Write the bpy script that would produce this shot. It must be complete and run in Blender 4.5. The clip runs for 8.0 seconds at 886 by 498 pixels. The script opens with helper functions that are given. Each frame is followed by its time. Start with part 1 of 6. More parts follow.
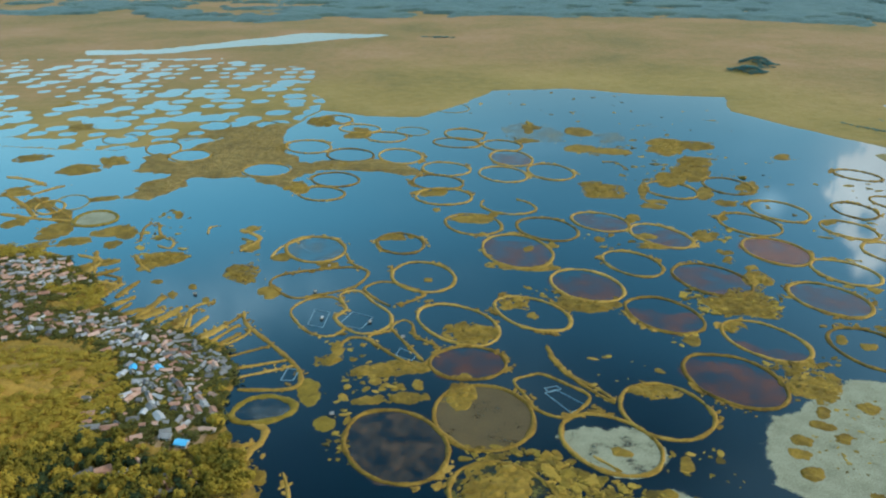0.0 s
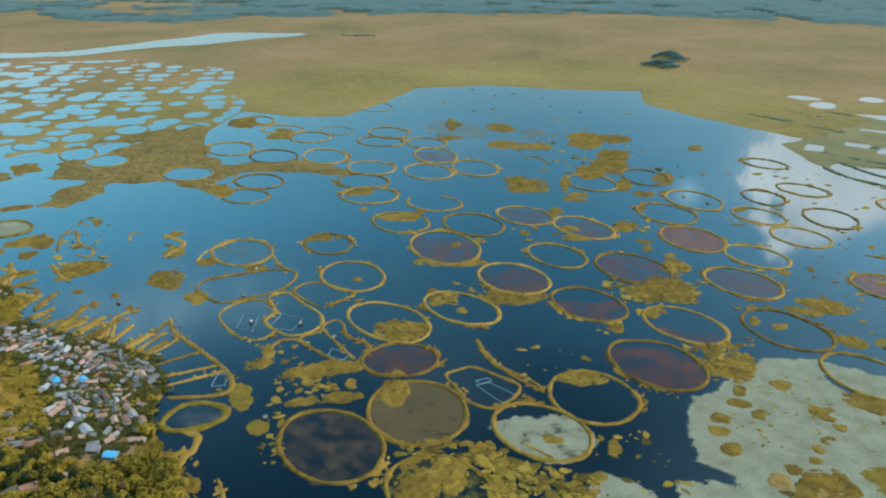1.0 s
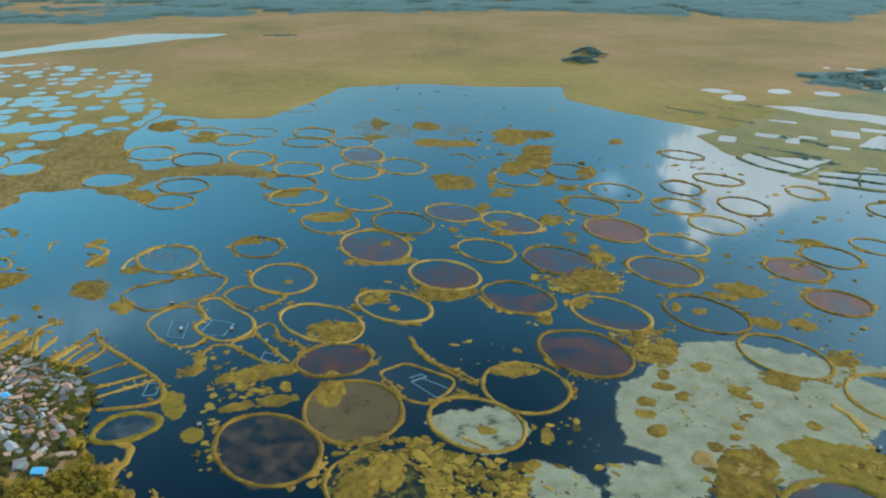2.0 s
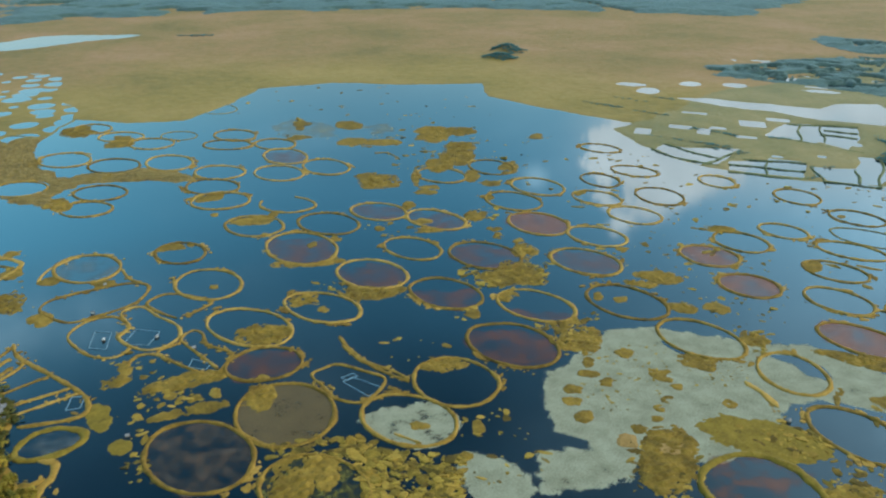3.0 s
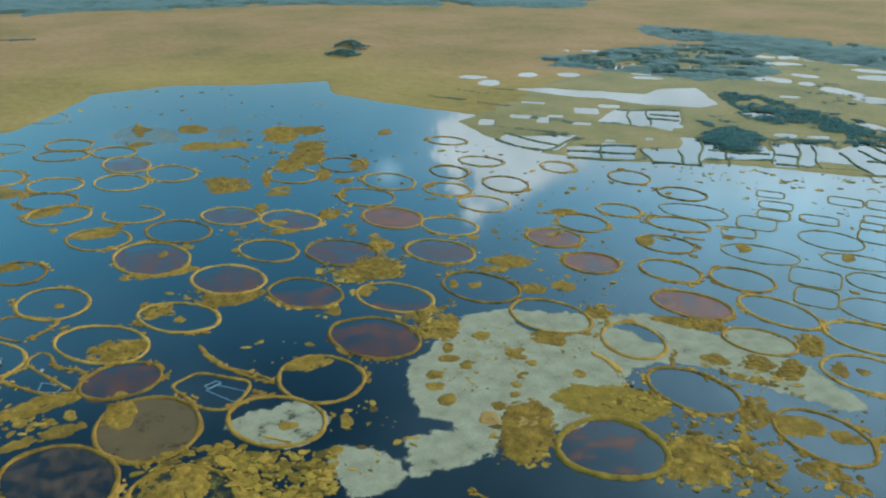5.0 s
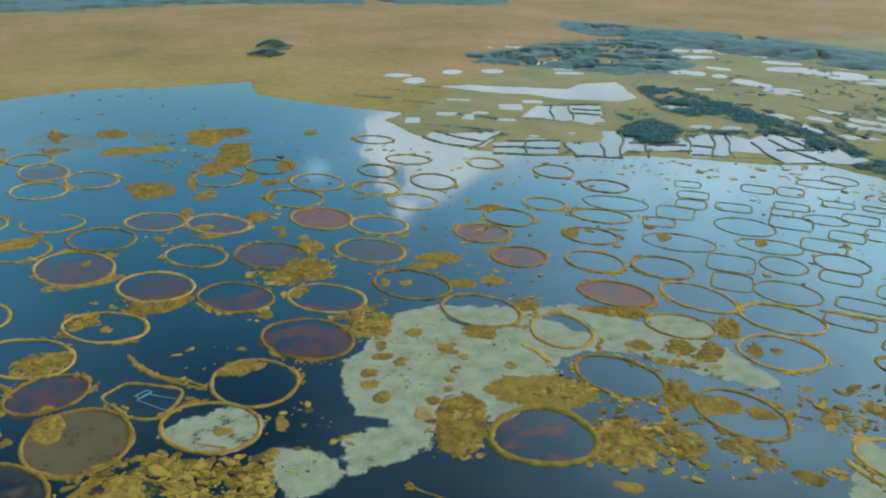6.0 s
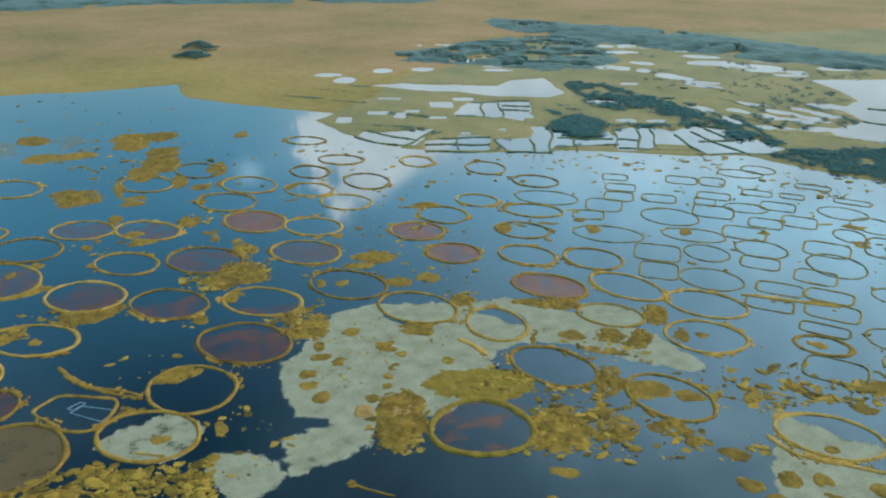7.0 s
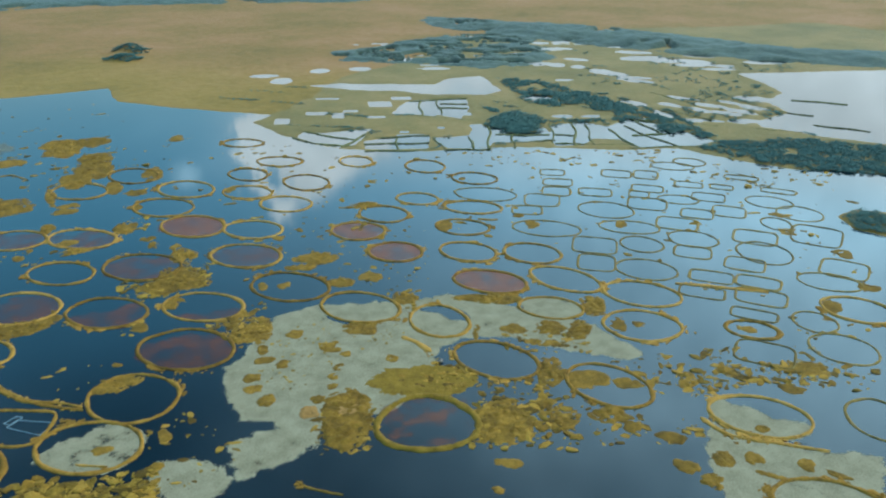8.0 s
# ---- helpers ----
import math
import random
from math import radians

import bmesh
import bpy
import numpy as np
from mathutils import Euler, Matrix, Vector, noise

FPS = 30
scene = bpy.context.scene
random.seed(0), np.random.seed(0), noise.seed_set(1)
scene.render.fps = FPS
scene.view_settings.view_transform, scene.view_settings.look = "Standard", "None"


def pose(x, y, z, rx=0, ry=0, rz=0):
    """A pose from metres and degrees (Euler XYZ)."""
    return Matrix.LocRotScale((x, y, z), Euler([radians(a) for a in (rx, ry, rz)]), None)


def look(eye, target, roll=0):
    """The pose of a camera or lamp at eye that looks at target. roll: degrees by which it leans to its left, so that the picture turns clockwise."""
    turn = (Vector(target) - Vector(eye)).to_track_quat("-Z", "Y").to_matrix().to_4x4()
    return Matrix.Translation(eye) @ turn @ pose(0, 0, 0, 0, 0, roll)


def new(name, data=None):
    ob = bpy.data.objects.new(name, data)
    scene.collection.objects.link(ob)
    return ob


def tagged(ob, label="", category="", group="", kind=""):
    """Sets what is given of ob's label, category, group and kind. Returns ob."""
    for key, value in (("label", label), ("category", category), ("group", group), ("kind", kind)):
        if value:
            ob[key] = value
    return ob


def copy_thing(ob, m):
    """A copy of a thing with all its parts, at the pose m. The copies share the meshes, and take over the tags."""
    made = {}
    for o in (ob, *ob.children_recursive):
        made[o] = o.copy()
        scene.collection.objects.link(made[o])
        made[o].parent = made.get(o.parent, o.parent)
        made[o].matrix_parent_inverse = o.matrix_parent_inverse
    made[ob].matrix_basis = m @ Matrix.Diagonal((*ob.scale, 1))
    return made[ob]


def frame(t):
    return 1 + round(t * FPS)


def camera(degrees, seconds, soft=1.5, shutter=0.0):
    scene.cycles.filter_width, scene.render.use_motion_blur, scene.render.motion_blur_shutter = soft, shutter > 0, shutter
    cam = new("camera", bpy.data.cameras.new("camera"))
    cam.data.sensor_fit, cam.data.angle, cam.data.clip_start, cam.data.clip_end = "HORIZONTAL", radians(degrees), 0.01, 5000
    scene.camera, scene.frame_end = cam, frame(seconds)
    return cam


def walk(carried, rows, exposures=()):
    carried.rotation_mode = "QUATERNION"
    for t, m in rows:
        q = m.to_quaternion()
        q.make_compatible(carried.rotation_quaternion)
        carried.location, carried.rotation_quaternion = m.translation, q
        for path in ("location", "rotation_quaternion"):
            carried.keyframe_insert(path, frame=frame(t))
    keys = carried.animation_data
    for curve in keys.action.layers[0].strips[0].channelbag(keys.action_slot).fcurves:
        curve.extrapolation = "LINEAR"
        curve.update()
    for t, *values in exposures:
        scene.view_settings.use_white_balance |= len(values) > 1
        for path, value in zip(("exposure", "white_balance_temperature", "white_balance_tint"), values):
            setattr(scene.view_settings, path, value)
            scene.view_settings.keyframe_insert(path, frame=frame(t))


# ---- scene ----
cam = camera(58.0, 8.0, soft=2.2)
PATH = [
    (0.0, (0.00, 0.00, 300.00), (0.00, 92.67, 262.43), -0.25),
    (0.5, (-0.24, -2.92, 301.09), (4.13, 89.60, 263.39), -0.24),
    (1.0, (-0.49, -5.90, 302.47), (8.52, 86.21, 264.58), -0.15),
    (1.5, (-0.94, -9.01, 303.86), (12.33, 82.53, 265.84), -0.11),
    (3.0, (-1.17, -18.58, 309.30), (25.10, 69.86, 270.73), -0.06),
    (3.5, (-1.85, -21.37, 310.56), (28.60, 65.66, 271.84), -0.02),
    (4.0, (-2.47, -24.74, 311.91), (32.30, 60.58, 273.05), 0.04),
    (4.5, (-3.33, -28.39, 313.21), (35.35, 55.19, 274.24), 0.07),
    (6.0, (-5.67, -39.27, 319.39), (44.09, 37.96, 279.89), 0.16),
    (6.5, (-6.98, -43.09, 321.31), (45.97, 31.92, 281.68), 0.15),
    (7.0, (-7.83, -46.68, 323.03), (48.24, 25.94, 283.27), 0.13),
    (7.5, (-8.64, -49.91, 324.57), (50.11, 20.51, 284.71), 0.09),
    (8.0, (-9.38, -53.32, 325.98), (51.97, 14.79, 286.00), 0.08),
]
walk(cam, [(t, look(eye, target, roll)) for t, eye, target, roll in PATH])

# ---- light: hazy afternoon sun from the east, blue sky with a bank of cloud along the horizon ----
SUN_AZ, SUN_EL = 100.0, 42.0      # degrees clockwise from +y, degrees above the horizon
scene.view_settings.exposure = -0.16


class Nodes:
    """A short way to write node trees."""

    def __init__(self, tree):
        self.tree = tree
        tree.nodes.clear()

    def add(self, kind):
        return self.tree.nodes.new(kind)

    def blend(self, how="MIX"):
        node = self.add("ShaderNodeMix")
        node.data_type, node.blend_type = "RGBA", how
        return node

    def put(self, socket, value):
        if hasattr(value, "is_linked"):
            self.tree.links.new(value, socket)
        else:
            socket.default_value = value

    def math(self, op, a, b=0.0, c=None, clamp=False):
        node = self.add("ShaderNodeMath")
        node.operation, node.use_clamp = op, clamp
        self.put(node.inputs[0], a)
        self.put(node.inputs[1], b)
        if c is not None:
            self.put(node.inputs[2], c)
        return node.outputs[0]

    def step(self, value, lo, hi):
        node = self.add("ShaderNodeMapRange")
        node.interpolation_type = "SMOOTHSTEP"
        for n, v in enumerate((value, lo, hi, 0.0, 1.0)):
            self.put(node.inputs[n], v)
        return node.outputs[0]

    def noise(self, where, scale, detail=4.0, rough=0.55):
        node = self.add("ShaderNodeTexNoise")
        self.put(node.inputs["Vector"], where)
        node.inputs["Scale"].default_value = scale
        node.inputs["Detail"].default_value = detail
        node.inputs["Roughness"].default_value = rough
        return node.outputs["Fac"]

    def mix(self, fac, a, b):
        node = self.blend()
        self.put(node.inputs[0], fac)
        self.put(node.inputs[6], a)
        self.put(node.inputs[7], b)
        return node.outputs[2]

    def ramp(self, fac, *stops):
        node = self.add("ShaderNodeValToRGB")
        self.put(node.inputs[0], fac)
        while len(node.color_ramp.elements) < len(stops):
            node.color_ramp.elements.new(0.5)
        for e, (at, colour) in zip(node.color_ramp.elements, stops):
            e.position, e.color = at, (*colour, 1)
        return node.outputs[0]


def make_world():
    world = bpy.data.worlds.new("sky")
    world.use_nodes = True
    n = Nodes(world.node_tree)
    sky = n.add("ShaderNodeTexSky")
    sky.sky_type, sky.sun_disc = "NISHITA", False
    sky.sun_elevation, sky.sun_rotation = radians(SUN_EL), radians(SUN_AZ)
    sky.air_density, sky.dust_density, sky.ozone_density = 1.3, 0.5, 3.0
    blue = n.blend("MULTIPLY")
    blue.inputs[0].default_value = 1.0
    n.put(blue.inputs[6], sky.outputs[0])
    way = n.add("ShaderNodeTexCoord").outputs["Generated"]
    part = n.add("ShaderNodeSeparateXYZ")
    n.put(part.inputs[0], way)
    x, y, z = part.outputs
    az = n.math("DIVIDE", n.math("ARCTAN2", x, y), math.pi / 180)
    el = n.math("DIVIDE", n.math("ARCSINE", z), math.pi / 180)
    # deeper blue overhead, a bright haze low down
    pale = n.ramp(n.math("DIVIDE", el, 90.0), (0.0, (0.95, 0.93, 0.90)), (0.09, (0.86, 0.95, 0.92)), (0.14, (0.68, 1.08, 1.07)), (0.22, (0.69, 1.46, 1.46)), (0.30, (0.57, 1.16, 1.14)),
                  (0.39, (0.46, 0.56, 0.53)), (0.44, (0.27, 0.33, 0.33)), (0.75, (0.36, 0.42, 0.46)))
    dim = n.blend("MULTIPLY")
    dim.inputs[0].default_value = 1.0
    n.put(dim.inputs[6], pale)
    west = n.math("MULTIPLY", n.step(az, 12.0, -22.0), n.math("MULTIPLY", n.step(el, 42.0, 27.0), n.step(el, 4.0, 14.0)))
    n.put(dim.inputs[7], n.mix(west, (SKY, SKY, SKY, 1), (SKY * 1.72, SKY * 1.83, SKY * 1.76, 1)))
    deep = n.math("MULTIPLY", n.math("MULTIPLY", n.step(az, -22.0, 8.0), n.step(az, 46.0, 22.0)), n.step(el, 27.0, 35.0))
    deep = n.math("MAXIMUM", deep, n.math("MULTIPLY", n.math("MULTIPLY", n.step(az, -22.0, 8.0), n.step(az, 90.0, 55.0)), n.step(el, 34.0, 38.5)))
    n.put(blue.inputs[7], n.mix(deep, dim.outputs[2], n.mix(0.52, dim.outputs[2], (0, 0, 0, 1))))
    puff = n.noise(way, 13.0, 6.0, 0.6)
    fine = n.noise(way, 34.0, 5.0, 0.65)
    # the cloud bank's top, in degrees, by azimuth
    frayed = n.math("ADD", az, n.math("ADD", n.math("MULTIPLY_ADD", puff, 7.0, -3.5), n.math("MULTIPLY_ADD", fine, 8.0, -4.0)))
    top = n.ramp(n.math("DIVIDE", n.math("ADD", frayed, 90.0), 180.0),
                 *[((a + 90) / 180, (v / 40,) * 3) for a, v in CLOUD_TOP])
    top = n.math("MULTIPLY", top, 40.0)
    ragged = n.math("ADD", n.math("MULTIPLY_ADD", puff, 5.0, -2.5), n.math("MULTIPLY_ADD", fine, 5.5, -2.75))
    depth = n.math("SUBTRACT", n.math("ADD", top, ragged), el)
    bank = n.step(depth, -0.4, 1.5)
    # thin veils higher up, towards the sun
    flat = n.add("ShaderNodeCombineXYZ")
    up = n.math("ADD", z, 0.12)
    n.put(flat.inputs[0], n.math("DIVIDE", x, up))
    n.put(flat.inputs[1], n.math("DIVIDE", y, up))
    veil = n.step(n.noise(flat.outputs[0], 1.1, 5.0, 0.55), 0.46, 0.8)
    east = n.step(az, 15.0, 80.0)
    low = n.step(el, 64.0, 24.0)
    veil = n.math("MULTIPLY", veil, n.math("MULTIPLY_ADD", east, 0.75, 0.2))
    veil = n.math("ADD", veil, n.math("MULTIPLY", n.math("MULTIPLY", east, low), 1.0), clamp=True)
    # milky air low over the eastern plain, and a soft cloud in the north-west
    milky = n.math("MULTIPLY", n.step(el, 20.0, 13.0), n.step(az, 24.0, 34.0))
    soft_az, soft_el = n.math("DIVIDE", n.math("ADD", az, 17.0), 10.0), n.math("DIVIDE", n.math("SUBTRACT", el, 25.0), 2.8)
    drift = n.math("EXPONENT", n.math("MULTIPLY", n.math("ADD", n.math("MULTIPLY", soft_az, soft_az), n.math("MULTIPLY", soft_el, soft_el)), -1.0))
    drift = n.math("MULTIPLY", drift, n.math("MULTIPLY_ADD", fine, 0.9, n.math("MULTIPLY_ADD", puff, 0.9, -0.45)))
    veil = n.math("MAXIMUM", veil, n.math("MULTIPLY", drift, 0.75))
    # one small puff beside the bank
    puff_az, puff_el = n.math("DIVIDE", n.math("SUBTRACT", az, 23.4), 1.1), n.math("DIVIDE", n.math("SUBTRACT", el, 17.4), 0.9)
    puff_at = n.math("EXPONENT", n.math("MULTIPLY", n.math("ADD", n.math("MULTIPLY", puff_az, puff_az), n.math("MULTIPLY", puff_el, puff_el)), -1.0))
    veil = n.math("MAXIMUM", veil, n.math("MULTIPLY", puff_at, n.math("MULTIPLY_ADD", fine, 1.6, -0.2)))
    cover = n.math("MAXIMUM", bank, n.math("MULTIPLY", milky, 0.85))
    shade = n.math("MULTIPLY", n.math("MULTIPLY_ADD", puff, 0.7, 0.55), n.math("MULTIPLY_ADD", n.step(el, 10.0, 22.0), 0.7, 0.8))
    white = n.blend("MULTIPLY")
    white.inputs[0].default_value = 1.0
    n.put(white.inputs[6], (CLOUD * 0.82, CLOUD, CLOUD * 1.06, 1))
    n.put(white.inputs[7], shade)
    out = n.add("ShaderNodeOutputWorld")
    ground = n.add("ShaderNodeBackground")
    thin = n.blend("MULTIPLY")
    thin.inputs[0].default_value = 1.0
    n.put(thin.inputs[6], (0.93, 1.25, 1.44, 1))
    n.put(thin.inputs[7], white.outputs[2])
    hazy = n.mix(n.math("MULTIPLY", veil, 0.8), blue.outputs[2], thin.outputs[2])
    n.put(ground.inputs[0], n.mix(cover, hazy, white.outputs[2]))
    ground.inputs[1].default_value = 1.0
    n.put(out.inputs[0], ground.outputs[0])
    scene.world = world


SKY, CLOUD = 0.217, 2.25
CLOUD_TOP = ((-90, 11), (-40, 9), (-24, 6), (-8, 2.5), (12, 3), (24.5, 5), (27, 12), (28.6, 18.2), (30.5, 20.4), (32.5, 20.2), (34.5, 19.2), (37.2, 18.2), (39.2, 15.5), (43, 13), (60, 15), (90, 18))
make_world()
sun = new("sun", bpy.data.lights.new("sun", "SUN"))
sun.data.energy, sun.data.angle, sun.data.color = 2.25, radians(0.6), (1.0, 0.925, 0.78)
ax, ae = radians(SUN_AZ), radians(SUN_EL)
sun.matrix_world = look((800 * math.sin(ax), 800 * math.cos(ax), 900), (800 * math.sin(ax) - math.sin(ax) * math.cos(ae), 800 * math.cos(ax) - math.cos(ax) * math.cos(ae), 900 - math.sin(ae)))


# ---- materials ----
def surface(name, colours, big=40.0, small=1.5, rough=0.9, bump=0.3, spread=0.5, random_tint=0.0, dirt=None, leafy=False, island=0.0, lo=0.3, hi=0.7, sheen=0.0):
    """A rough surface: colours mixed by a large and a small noise over the world's metres, with relief."""
    m = bpy.data.materials.new(name)
    m.use_nodes = True
    n = Nodes(m.node_tree)
    where = n.add("ShaderNodeNewGeometry").outputs["Position"]
    wide = n.noise(where, 1.0 / big, 4.0, 0.6)
    grain = n.noise(where, 1.0 / small, 5.0, 0.65)
    fac = n.math("ADD", n.math("MULTIPLY", wide, 1.0 - spread), n.math("MULTIPLY", grain, spread))
    if random_tint:
        r = n.add("ShaderNodeObjectInfo").outputs["Random"]
        fac = n.math("ADD", fac, n.math("MULTIPLY_ADD", r, random_tint, -random_tint / 2))
    if island:
        r = n.add("ShaderNodeNewGeometry").outputs["Random Per Island"]
        fac = n.math("ADD", fac, n.math("MULTIPLY_ADD", r, island, -island / 2))
    k = len(colours) - 1
    col = n.ramp(fac, *[(lo + (hi - lo) * i / k, c) for i, c in enumerate(colours)])
    if dirt:
        spot = n.step(n.noise(where, 1.0 / (small * 4), 6.0, 0.7), 0.55, 0.72)
        col = n.mix(spot, col, (*dirt, 1))
    b = n.add("ShaderNodeBsdfPrincipled")
    n.put(b.inputs["Base Color"], col)
    n.put(b.inputs["Roughness"], n.math("MULTIPLY_ADD", grain, -0.15, rough + 0.07, clamp=True))
    b.inputs["Specular IOR Level"].default_value = 0.2
    # bluish sheen: a pale veil at grazing angles, in place of haze
    b.inputs["Sheen Weight"].default_value, b.inputs["Sheen Roughness"].default_value = sheen, 0.45
    b.inputs["Sheen Tint"].default_value = (0.80, 0.93, 1.0, 1)
    if bump:
        h = n.add("ShaderNodeBump")
        h.inputs["Strength"].default_value = bump
        h.inputs["Distance"].default_value = small
        n.put(h.inputs["Height"], grain)
        n.put(b.inputs["Normal"], h.outputs[0])
    shader = b.outputs[0]
    if leafy:
        glow = n.add("ShaderNodeBsdfTranslucent")
        n.put(glow.inputs["Color"], col)
        both = n.add("ShaderNodeMixShader")
        both.inputs[0].default_value = 0.4
        n.put(both.inputs[1], shader)
        n.put(both.inputs[2], glow.outputs[0])
        shader = both.outputs[0]
    out = n.add("ShaderNodeOutputMaterial")
    n.put(out.inputs[0], shader)
    return m


def film_material(name, colours, cover, size, rough, fuzz=2.5, alpha=1.0, soft=0.22):
    """A film on water: patches by noise, and an edge that frays where the mesh's own 'edge' (metres inside) runs out."""
    m = bpy.data.materials.new(name)
    m.use_nodes = True
    n = Nodes(m.node_tree)
    where = n.add("ShaderNodeNewGeometry").outputs["Position"]
    attribute = n.add("ShaderNodeAttribute")
    attribute.attribute_name = "edge"
    edge = attribute.outputs["Fac"]
    patch = n.noise(where, 1.0 / size, 5.0, 0.6)
    grain = n.noise(where, 0.9, 5.0, 0.7)
    fray = n.math("ADD", n.math("MULTIPLY_ADD", patch, 8.0 * fuzz, -4.0 * fuzz), n.math("MULTIPLY_ADD", grain, 4 * fuzz, -2 * fuzz))
    inside = n.step(n.math("ADD", edge, fray), -0.3, 0.8 + 0.2 * fuzz)
    amount = n.step(n.math("ADD", patch, n.math("MULTIPLY_ADD", grain, 0.2, -0.1)), cover, cover + soft)
    b = n.add("ShaderNodeBsdfPrincipled")
    k = len(colours) - 1
    n.put(b.inputs["Base Color"], n.ramp(n.math("MULTIPLY_ADD", grain, 0.6, n.math("MULTIPLY", patch, 0.4)), *[(0.35 + 0.3 * i / k, c) for i, c in enumerate(colours)]))
    b.inputs["Roughness"].default_value = rough
    b.inputs["Specular IOR Level"].default_value = 0.15
    clear = n.add("ShaderNodeBsdfTransparent")
    blend = n.add("ShaderNodeMixShader")
    n.put(blend.inputs[0], n.math("MULTIPLY", n.math("MULTIPLY", inside, amount), alpha))
    n.put(blend.inputs[1], clear.outputs[0])
    n.put(blend.inputs[2], b.outputs[0])
    out = n.add("ShaderNodeOutputMaterial")
    n.put(out.inputs[0], blend.outputs[0])
    return m


def water_material():
    m = bpy.data.materials.new("lake_water")
    m.use_nodes = True
    n = Nodes(m.node_tree)
    where = n.add("ShaderNodeNewGeometry").outputs["Position"]
    b = n.add("ShaderNodeBsdfPrincipled")
    n.put(b.inputs["Base Color"], n.ramp(n.noise(where, 1 / 160.0, 3.0), (0.35, WATER), (0.65, tuple(1.35 * c for c in WATER))))
    b.inputs["Roughness"].default_value = 0.035
    b.inputs["IOR"].default_value = WATER_IOR
    h = n.add("ShaderNodeBump")
    h.inputs["Strength"].default_value = 0.02
    h.inputs["Distance"].default_value = 0.4
    n.put(h.inputs["Height"], n.noise(where, 0.4, 3.0))
    n.put(b.inputs["Normal"], h.outputs[0])
    out = n.add("ShaderNodeOutputMaterial")
    n.put(out.inputs[0], b.outputs[0])
    return m


WATER, WATER_IOR = (0.002, 0.013, 0.021), 1.5
WATER_MAT = water_material()
def marsh_material():
    """Wet olive reeds along the shore, going over into dry tan grass inland ('inland': metres from the shore)."""
    m = bpy.data.materials.new("marsh_grass")
    m.use_nodes = True
    n = Nodes(m.node_tree)
    where = n.add("ShaderNodeNewGeometry").outputs["Position"]
    inland = n.add("ShaderNodeAttribute")
    inland.attribute_name = "inland"
    wide, grain, tract = n.noise(where, 1 / 300.0, 4.0, 0.6), n.noise(where, 1 / 22.0, 5.0, 0.65), n.noise(where, 1 / 700.0, 5.0, 0.6)
    fac = n.math("ADD", n.math("MULTIPLY", wide, 0.65), n.math("MULTIPLY", grain, 0.35))
    dry = n.ramp(fac, (0.30, (0.15, 0.105, 0.028)), (0.44, (0.235, 0.143, 0.042)), (0.55, (0.305, 0.165, 0.060)), (0.66, (0.36, 0.19, 0.09)))
    reeds = n.ramp(fac, (0.30, (0.145, 0.102, 0.020)), (0.48, (0.26, 0.166, 0.038)), (0.66, (0.345, 0.212, 0.062)))
    far = n.step(n.math("ADD", inland.outputs["Fac"], n.math("MULTIPLY_ADD", tract, 900.0, -450.0)), 60.0, 520.0)
    b = n.add("ShaderNodeBsdfPrincipled")
    n.put(b.inputs["Base Color"], n.mix(far, reeds, dry))
    b.inputs["Roughness"].default_value, b.inputs["Specular IOR Level"].default_value = 0.9, 0.2
    # weak bluish sheen stands in for haze over the far grass
    b.inputs["Sheen Weight"].default_value, b.inputs["Sheen Roughness"].default_value = 0.015, 0.45
    b.inputs["Sheen Tint"].default_value = (0.80, 0.93, 1.0, 1)
    h = n.add("ShaderNodeBump")
    h.inputs["Strength"].default_value, h.inputs["Distance"].default_value = 0.2, 22.0
    n.put(h.inputs["Height"], grain)
    n.put(b.inputs["Normal"], h.outputs[0])
    out = n.add("ShaderNodeOutputMaterial")
    n.put(out.inputs[0], b.outputs[0])
    return m


MARSH = marsh_material()
# the sheen veils the eastern fields in place of haze
FIELD = surface("field_grass", [(0.13, 0.105, 0.028), (0.215, 0.155, 0.043), (0.31, 0.20, 0.07)], 150, 8, spread=0.35, bump=0.2, sheen=0.065)
HILL = surface("hill_scrub", [(0.11, 0.068, 0.014), (0.30, 0.165, 0.026), (0.46, 0.24, 0.048)], 45, 4, spread=0.45, bump=0.5)
BANK = surface("bank_turf", [(0.13, 0.068, 0.008), (0.31, 0.166, 0.025), (0.46, 0.258, 0.056)], 16, 1.8, bump=0.5, random_tint=0.3, dirt=(0.10, 0.060, 0.012))
REEDS = surface("wet_reeds", [(0.10, 0.070, 0.016), (0.21, 0.143, 0.036), (0.32, 0.21, 0.058)], 14, 1.4, bump=0.4, random_tint=0.2)
TURF = surface("floating_turf", [(0.08, 0.047, 0.006), (0.207, 0.118, 0.015), (0.345, 0.197, 0.031)], 12, 1.8, bump=0.5, spread=0.35, random_tint=0.12, dirt=(0.085, 0.056, 0.012))
SPIT_TURF = surface("marsh_turf", [(0.10, 0.062, 0.016), (0.25, 0.150, 0.036), (0.41, 0.25, 0.075)], 40, 9, bump=1.0, spread=0.6)
TORN = surface("torn_turf", [(0.084, 0.053, 0.007), (0.225, 0.136, 0.016), (0.40, 0.243, 0.036)], 12, 1.8, bump=0.6, spread=0.4, island=0.36)
SODS = [surface(name, colours, 12, 1.8, bump=0.6, spread=0.4, random_tint=0.45) for name, colours in (
    ("olive_sod", [(0.085, 0.055, 0.008), (0.20, 0.124, 0.015), (0.34, 0.205, 0.03)]),
    ("golden_sod", [(0.10, 0.058, 0.008), (0.24, 0.134, 0.016), (0.41, 0.232, 0.036)]),
    ("brown_sod", [(0.084, 0.051, 0.008), (0.215, 0.125, 0.017), (0.37, 0.217, 0.034)]))]
